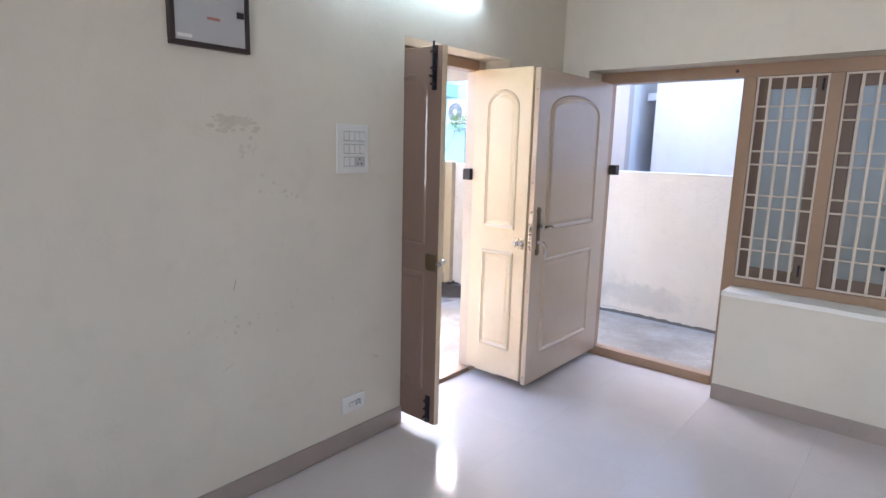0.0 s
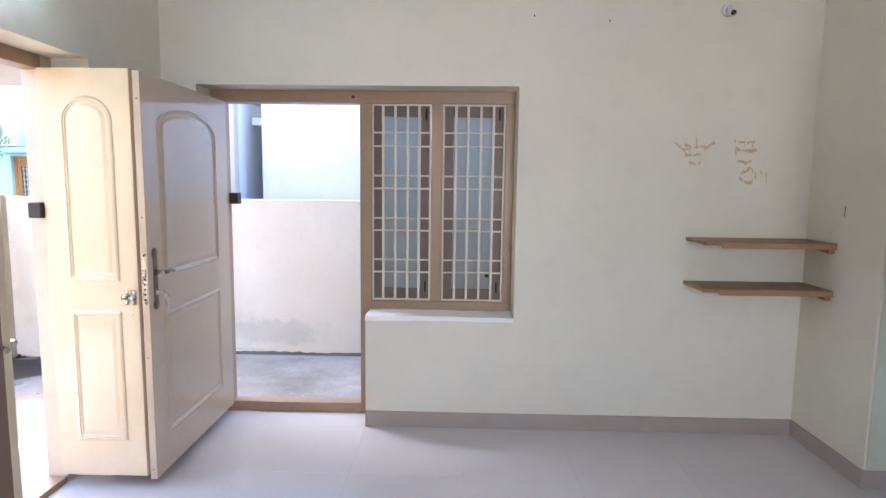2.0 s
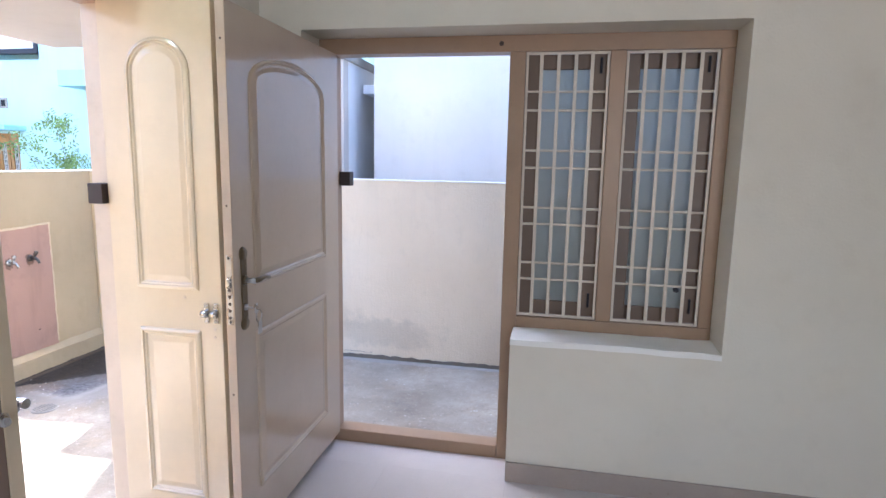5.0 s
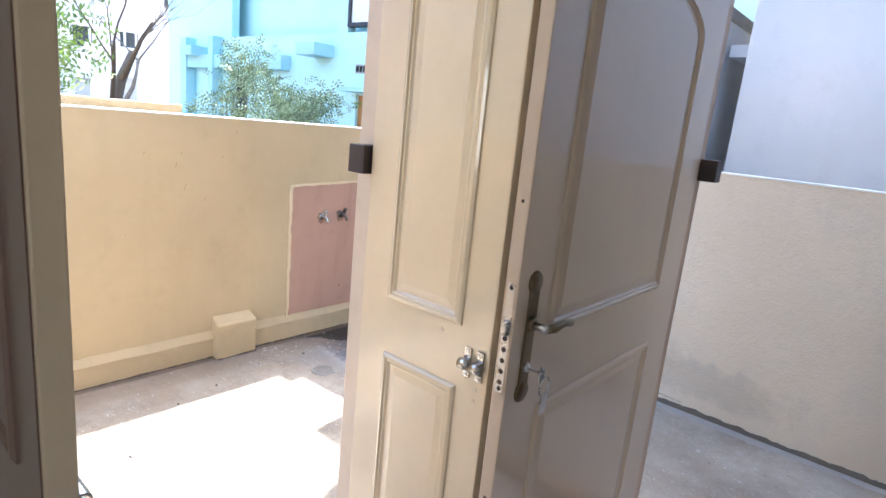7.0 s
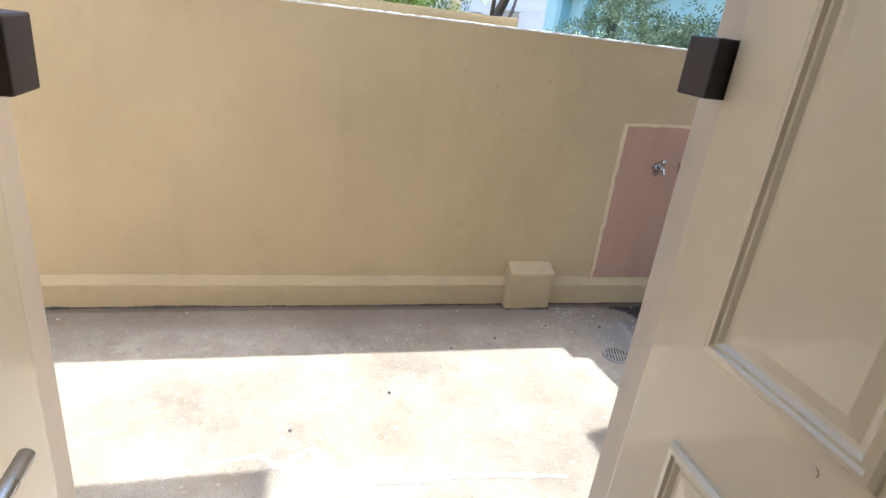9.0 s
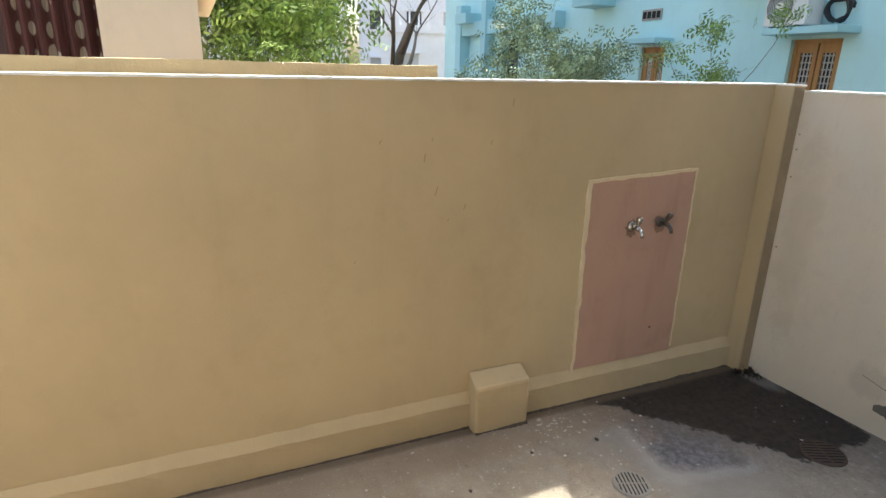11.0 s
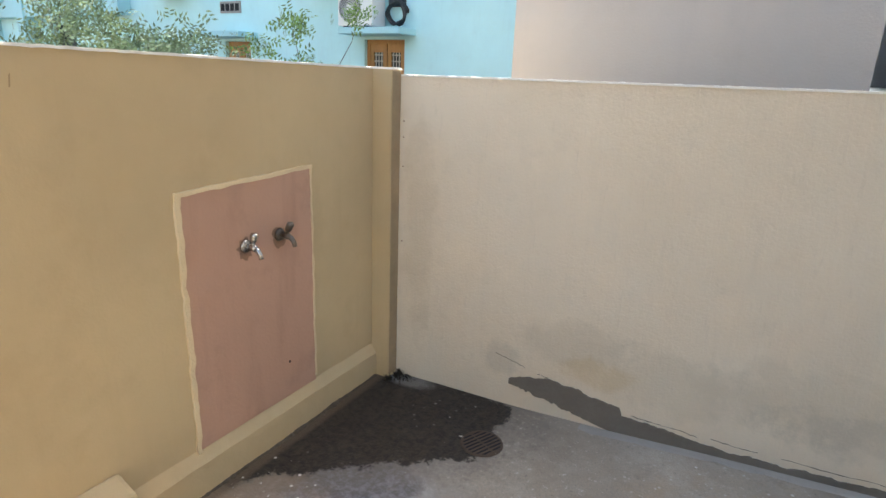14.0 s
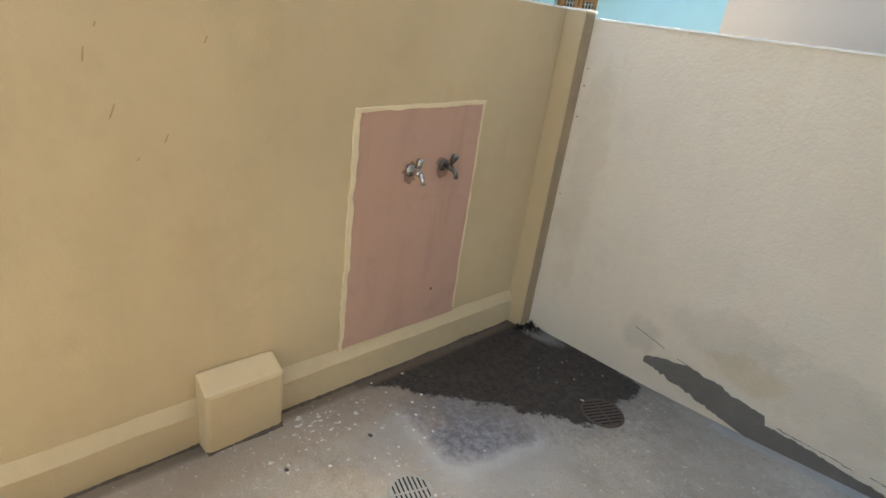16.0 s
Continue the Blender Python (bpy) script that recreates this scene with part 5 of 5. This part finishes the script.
nb = thing("neighbour_house", "cream neighbour house with a curtained window", "house", (-7.0, -5.0, -0.4))
NX = -4.6
for b in ((-9.5, NX, -10.0, -3.35, -0.4, 3.5), (-9.5, NX, -1.62, -1.02, -0.4, 3.5), (-9.5, NX, -3.35, -1.62, -0.4, 0.6), (-9.5, NX, -3.35, -1.62, 2.9, 3.5), (-9.5, NX - 0.5, -3.35, -1.62, 0.6, 2.9)):
    part("wall", box(*b), neighbour_cream, nb)
win = part("window", box(NX - 0.4, NX - 0.30, -3.34, -1.625, 0.61, 2.89), maroon, nb, "dark maroon window shutters")
for y in (-3.3, -2.75, -2.2):
    part("window_rail", box(NX - 0.299, NX - 0.26, y, y + 0.07, 0.62, 2.88, 0.004), maroon, win)
part("window_rail", box(NX - 0.299, NX - 0.26, -3.2, -2.0, 1.75, 1.80, 0.004), maroon, win)
verts, faces = [], []
for k in range(41):
    y = -2.17 + 0.53 * k / 40
    x = NX - 0.18 + 0.045 * math.sin(k * 0.95)
    verts += [(x, y, 0.62), (x, y, 2.86)]
    if k:
        faces.append((2 * k - 2, 2 * k, 2 * k + 1, 2 * k - 1))
cu = skin("window_curtain", "maroon curtain with pale discs", "", verts, faces, curtain, parent=nb)
for k in range(4):
    z = 2.62 + 0.28 * k
    part("cornice", box(-6.8, NX + 0.02 - 0.05 * (k % 2), -1.02, -0.88 - 0.04 * (k % 2), z - 0.75, z - 0.62, 0.01), neighbour_cream, nb)

# low shed behind the north wall
shed = thing("shed", "beige plastered shed with a concrete ventilator", "shed", (-1.0, 3.2, -0.4))
SX0, SX1, SY0, SZ = -1.775, -0.235, 2.2, 2.36
VX0, VX1, VZ0, VZ1 = -1.345, -0.705, 1.815, 2.12
for b in ((SX0, VX0, SY0, SY0 + 0.12, -0.4, SZ), (VX1, SX1, SY0, SY0 + 0.12, -0.4, SZ), (VX0, VX1, SY0, SY0 + 0.12, -0.4, VZ0), (VX0, VX1, SY0, SY0 + 0.12, VZ1, SZ), (SX0, SX0 + 0.12, SY0 + 0.12, 3.6, -0.4, SZ), (SX0 + 0.12, SX1 - 0.003, 3.48, 3.6, -0.4, SZ)):
    part("wall", box(*b), shed_beige, shed)
part("side_wall", box(SX1 - 0.12, SX1, SY0 + 0.121, 3.6, -0.4, SZ), side_grey, shed, "raw grey rendered side wall")
# two blocks added above the shed to keep sun off the north passage
part("stair_tower", box(-1.48, -0.52, SY0, 2.95, SZ + 0.08, 3.2), shed_beige, shed)
part("upper_storey", box(-1.48, -0.25, SY0, 4.0, 3.2, 6.2), shed_beige, shed)
part("roof", box(SX0 - 0.03, SX1 + 0.02, SY0 - 0.02, 3.65, SZ, SZ + 0.08, 0.01), cement_pale, shed)
vent = part("ventilator", boxed([(VX0, VX1, SY0 - 0.012, SY0 + 0.1, VZ0, VZ0 + 0.03), (VX0, VX1, SY0 - 0.012, SY0 + 0.1, VZ1 - 0.03, VZ1), (VX0, VX0 + 0.03, SY0 - 0.012, SY0 + 0.1, VZ0 + 0.03, VZ1 - 0.03), (VX1 - 0.03, VX1, SY0 - 0.012, SY0 + 0.1, VZ0 + 0.03, VZ1 - 0.03)], 0.005), cement_pale, shed, "weathered concrete lattice ventilator")
part("void", box(VX0 + 0.03, VX1 - 0.03, SY0 + 0.08, SY0 + 0.1, VZ0 + 0.03, VZ1 - 0.03), black_hole, vent)
for k in range(1, 5):
    x = VX0 + (VX1 - VX0) * k / 5
    part("lattice_post", box(x - 0.016, x + 0.016, SY0, SY0 + 0.07, VZ0 + 0.03, VZ1 - 0.03, 0.004), cement_pale, vent)
for k in range(5):
    x = VX0 + (VX1 - VX0) * (k + 0.5) / 5
    part("lattice_cross", tube([(x - 0.045, SY0 + 0.03, VZ0 + 0.03), (x + 0.045, SY0 + 0.03, VZ1 - 0.03)], 0.011, 6), cement_pale, vent)

# pale house further right, across a narrow gap
ph = thing("pale_house", "pale plastered house across a narrow gap", "house", (4.0, 4.5, -0.4))
part("wall", box(-0.040, 9.0, 2.45, 7.0, -0.4, 6.0), house_pale, ph)
part("roof", box(-0.02, 9.1, 2.40, 7.1, 6.0, 6.15), cement_pale, ph)
part("ledge", box(-0.20, -0.041, 2.62, 3.5, 2.12, 2.20), side_grey, ph)
mb = part("meter_box", box(-0.155, -0.041, 3.0, 3.3, 1.40, 1.72, 0.006), plastic_grey, ph, "grey meter box")
part("lid", box(-0.163, -0.156, 3.03, 3.27, 1.43, 1.69, 0.003), plastic_white, mb)
part("pipe", tube([(-0.075, 2.8, -0.4), (-0.075, 2.8, 2.1)], 0.03, 10), side_grey, ph, smooth=True)
part("cable", tube([(-0.10, 3.05, 1.72), (-0.13, 2.9, 1.95), (-0.09, 2.7, 2.05), (-0.06, 2.62, 2.11)], 0.008, 6), cable_black, ph)

# turquoise house
th_ = thing("turquoise_house", "turquoise painted house with wooden shutters", "house", (-10, 10, -0.4))
TY = 7.6
openings = ((-6.75, -5.94, 0.9, 1.97), (-10.13, -9.45, 0.9, 1.93), (-16.2, -15.2, 0.4, 2.3), (-10.6, -8.78, 3.52, 4.9))
left = -20.6
for x0, x1, z0, z1 in sorted(openings[:3]):
    part("wall", box(left, x0, TY, TY + 0.25, -0.4, 6.6 if x0 < -11 else 3.4), turquoise, th_)
    part("wall", box(x0, x1, TY, TY + 0.25, -0.4, z0), turquoise, th_)
    part("wall", box(x0, x1, TY, TY + 0.25, z1, 3.4), turquoise, th_)
    left = x1
part("wall", box(left, 2.0, TY, TY + 0.25, -0.4, 3.4), turquoise, th_)
part("upper_wall", box(-11.0, -10.6, TY, TY + 0.25, 3.4, 6.6), turquoise, th_)
part("upper_wall", box(-8.78, 2.0, TY, TY + 0.25, 3.4, 6.6), turquoise, th_)
part("upper_wall", box(-10.6, -8.78, TY, TY + 0.25, 4.9, 6.6), turquoise, th_)
part("core", box(-20.6, 2.0, TY + 0.6, TY + 6, -0.4, 6.6), turquoise, th_)
part("roof", box(-20.8, 2.1, TY - 0.2, TY + 6.1, 6.6, 6.8), turquoise_dark, th_)
uw = part("upper_window", boxed([(-10.6, -10.5, TY - 0.03, TY + 0.1, 3.52, 4.9), (-8.88, -8.78, TY - 0.03, TY + 0.1, 3.52, 4.9), (-10.5, -8.88, TY - 0.03, TY + 0.1, 3.52, 3.62), (-10.5, -8.88, TY - 0.03, TY + 0.1, 4.8, 4.9)], 0.01), black_iron, th_, "black framed upper window")
part("pane", box(-10.5, -8.88, TY + 0.02, TY + 0.03, 3.62, 4.8), plastic_white, uw)
for x0, x1, z0, z1 in openings[:2]:
    w = part("window", boxed([(x0, x0 + 0.06, TY + 0.08, TY + 0.16, z0, z1), (x1 - 0.06, x1, TY + 0.08, TY + 0.16, z0, z1), (x0 + 0.06, x1 - 0.06, TY + 0.08, TY + 0.16, z1 - 0.06, z1)], 0.004), wood_door, th_, "teak wooden window frame")
    mid = (x0 + x1) / 2
    part("void", box(x0, x1, TY + 0.22, TY + 0.24, z0, z1), pane_dark, w)
    for a, b in ((x0 + 0.06, mid - 0.01), (mid + 0.01, x1 - 0.06)):
        part("shutter", boxed([(a, a + 0.07, TY + 0.09, TY + 0.13, z0, z1 - 0.06), (b - 0.07, b, TY + 0.09, TY + 0.13, z0, z1 - 0.06), (a + 0.07, b - 0.07, TY + 0.09, TY + 0.13, z1 - 0.2, z1 - 0.06)], 0.004), wood_door, w)
        part("shutter_grill", boxed([(a + 0.07, b - 0.07, TY + 0.11, TY + 0.118, z1 - 0.2 - 0.1 * k - 0.05, z1 - 0.2 - 0.1 * k - 0.03) for k in range(8)] + [(a + 0.07 + (b - a - 0.14) * q - 0.01, a + 0.07 + (b - a - 0.14) * q + 0.01, TY + 0.105, TY + 0.111, z0, z1 - 0.2) for q in (0.2, 0.5, 0.8)]), chip_white, w)
    part("sunshade", box(x0 - 0.16, x1 + 0.22, TY - 0.50, TY, z1 + 0.05, z1 + 0.15, 0.01), turquoise_dark, th_)
part("doorway", box(-16.2, -15.2, TY + 0.2, TY + 0.22, 0.4, 2.3), pane_dark, th_)
v = part("ventilator", box(-10.20, -9.64, TY - 0.02, TY, 2.44, 2.65, 0.004), cement_pale, th_)
for k in range(4):
    part("slot", box(-10.17 + 0.13 * k, -10.07 + 0.13 * k, TY - 0.026, TY - 0.0205, 2.48, 2.61), black_hole, v)
for x in (-18.4, -11.9, -7.8):
    part("beam_end", box(x, x + 0.8, TY - 0.6, TY, 2.80, 3.1, 0.01), turquoise_dark, th_)
part("beam", box(-19.0, -13.0, TY - 0.30, TY, 2.45, 2.85, 0.01), turquoise_dark, th_)
part("column", box(-18.9, -18.5, TY - 0.35, TY, -0.4, 3.4, 0.01), turquoise_dark, th_)
part("column", box(-17.0, -16.7, TY - 0.35, TY, -0.4, 3.4, 0.01), turquoise_dark, th_)
part("small_opening", box(-6.25, -5.92, TY - 0.02, TY, 2.46, 2.66), pane_dark, th_, "small dark opening")

ac = thing("air_conditioner", "white air conditioner outdoor unit on a ledge", "air conditioner", (-6.61, TY - 0.3, 2.122))
AX0, AX1, AZ0, AZ1 = -6.95, -6.27, 2.122, 2.70
part("casing", box(AX0, AX1, TY - 0.45, TY - 0.08, AZ0 + 0.02, AZ1, 0.02), plastic_white, ac)
cx, cz = AX0 + 0.25, (AZ0 + AZ1) / 2
part("fan_guard", disc((cx, TY - 0.451, cz), (0, -1, 0), 0.215, 0.205, 0.01, 28), plastic_grey, ac)
for r in (0.09, 0.12, 0.15, 0.18, 0.205):
    part("guard_ring", tube([(cx + r * math.cos(a), TY - 0.468, cz + r * math.sin(a)) for a in (2 * math.pi * k / 20 for k in range(21))], 0.004, 6, cap=False), black_iron, ac)
part("hub", disc((cx, TY - 0.462, cz), (0, -1, 0), 0.06, 0.05, 0.015, 16), plastic_white, ac)
for x in (AX0 + 0.1, AX1 - 0.16):
    part("foot", box(x, x + 0.06, TY - 0.44, TY - 0.1, AZ0, AZ0 + 0.02), black_iron, ac)
coil = []
for k in range(60):
    a = 2 * math.pi * k / 18
    coil.append((-6.02 + (0.17 + 0.02 * math.sin(k)) * math.cos(a), TY - 0.06 - 0.002 * k, 2.36 + (0.17 + 0.02 * math.cos(k * 1.3)) * math.sin(a)))
solid("cable_coil", tube(coil, 0.018, 6), cable_black, "black coiled cable hanging on turquoise wall", "cable", smooth=True)


def apartment(label, x, y, wide, deep, z1, storeys, cols, turn, material):
    t = thing("apartment_building", label, "building", (x, y, -0.4), "far apartment buildings", turn=turn)
    part("wall", box(-wide / 2, wide / 2, -deep / 2, deep / 2, 0, z1), material, t, local=True)
    part("roof", box(-wide / 2 - 0.2, wide / 2 + 0.2, -deep / 2 - 0.2, deep / 2 + 0.2, z1, z1 + 0.4), material, t, local=True)
    for s in range(storeys):
        for c in range(cols):
            u = -wide / 2 + wide * (c + 0.5) / cols
            z = z1 * (s + 0.35) / storeys
            w = part("window", boxed([(u - 0.65, u - 0.55, -deep / 2 - 0.06, -deep / 2 + 0.02, z, z + 1.3), (u + 0.55, u + 0.65, -deep / 2 - 0.06, -deep / 2 + 0.02, z, z + 1.3), (u - 0.65, u + 0.65, -deep / 2 - 0.5, -deep / 2 + 0.02, z + 1.3, z + 1.4)]), material, t, local=True)
            part("pane", box(u - 0.55, u + 0.55, -deep / 2 - 0.02, -deep / 2 - 0.005, z, z + 1.3), pane_dark if (s + c) % 3 else plastic_grey, w, local=True)
    return t


apartment("white distant apartment block with rows of windows", -47.0, 17.5, 11.0, 9.0, 20.0, 6, 4, 70, apartment_white)
apartment("white distant apartment block with rows of windows", -60.0, 7.0, 12.0, 9.0, 19.0, 6, 4, 82, apartment_white)
low = apartment("white low house with a roof rail", -33.0, 12.2, 6.0, 5.0, 3.6, 1, 2, 70, apartment_white)
part("rail", boxed([(-3.0, 3.0, -2.5, -2.42, 4.75, 4.85)] + [(-3.0 + 0.5 * k, -2.9 + 0.5 * k, -2.5, -2.42, 4.0, 4.75) for k in range(13)]), apartment_white, low, local=True)


# ---- trees ----
def limb(bm, p, way, length, r, depth, rng, tips, bend=0.35):
    pts, radii = [p], [r]
    for k in range(4):
        way = (way + Vector((rng.uniform(-1, 1), rng.uniform(-1, 1), rng.uniform(-0.3, 0.6))) * bend * 0.5).normalized()
        p = p + way * length / 4
        pts.append(p)
        radii.append(r * (1 - 0.14 * (k + 1)))
    tube(pts, radii, 7 if depth > 1 else 5, bm)
    tips.append((p, radii[-1]))
    if depth:
        for k in range(3 if depth > 1 else 4):
            at = pts[rng.randint(2, 4)]
            side = (way + Vector((rng.uniform(-1, 1), rng.uniform(-1, 1), rng.uniform(-0.2, 0.8)))).normalized()
            limb(bm, at, side, length * rng.uniform(0.55, 0.8), radii[-1] * 0.75, depth - 1, rng, tips, bend)


def tree(label, base, height, r, depth, leaves, leaf, spread, material, seed, lean=(0, 0), crown=None):
    rng = random.Random(seed)
    t = thing("tree", label, "tree", base)
    bm, tips = bmesh.new(), []
    limb(bm, Vector(base), Vector((lean[0], lean[1], 1)).normalized(), height * 0.42, r, depth, rng, tips)
    part("trunk", bm, bark, t, smooth=True)
    if not leaves:
        return
    verts, faces = [], []
    for k in range(leaves):
        p, _ = rng.choice(tips)
        c = p + Vector((rng.gauss(0, 1), rng.gauss(0, 1), rng.gauss(0, 0.8))) * spread
        if crown and c.z > crown:
            c.z = crown - rng.random() * 0.6
        if c.z < base[2] + 0.3:
            continue
        way = Vector((rng.uniform(-1, 1), rng.uniform(-1, 1), rng.uniform(-0.5, 0.8))).normalized()
        side = way.orthogonal().normalized()
        side = (side + way.cross(side) * rng.uniform(-1, 1)).normalized()
        for q in range(5):
            s = (side * (1 if q % 2 else -1) + way * 0.5 + Vector((0, 0, -0.25 * rng.random()))).normalized()
            w = s.cross(way).cross(s).normalized() * leaf * 0.17
            o = c + way * leaf * (q * 0.36)
            i = len(verts)
            verts += [tuple(o), tuple(o + s * leaf * 0.42 + w), tuple(o + s * leaf), tuple(o + s * leaf * 0.5 - w)]
            faces.append((i, i + 1, i + 2, i + 3))
    skin("crown", "", "", verts, faces, material, parent=t)


tree("dense green leafy tree behind the wall", (-10.6, 0.25, -0.4), 4.4, 0.09, 4, 2600, 0.15, 0.34, leaf_green, 3)
tree("dense green leafy tree behind the wall", (-8.8, -0.05, -0.4), 3.2, 0.06, 4, 1800, 0.11, 0.28, leaf_green, 8)
tree("bare spreading tree behind the wall", (-13.0, 2.7, -0.4), 6.8, 0.20, 5, 0, 0.05, 0.3, leaf_green, 5, (0.0, 0.15))
tree("dusty young tree beside the turquoise house", (-6.2, 2.75, -0.4), 2.9, 0.04, 3, 1100, 0.065, 0.15, leaf_grey, 12)
tree("dusty young tree beside the turquoise house", (-7.4, 2.85, -0.4), 2.6, 0.04, 3, 800, 0.065, 0.15, leaf_grey, 15)
tree("slender sapling before the turquoise house", (-6.5, 5.3, -0.4), 4.5, 0.02, 1, 260, 0.075, 0.12, leaf_green, 20, (0.04, 0.0))
tree("small leafy shrub before the turquoise house", (-6.5, 3.7, -0.4), 1.9, 0.016, 2, 160, 0.05, 0.10, leaf_green, 22)
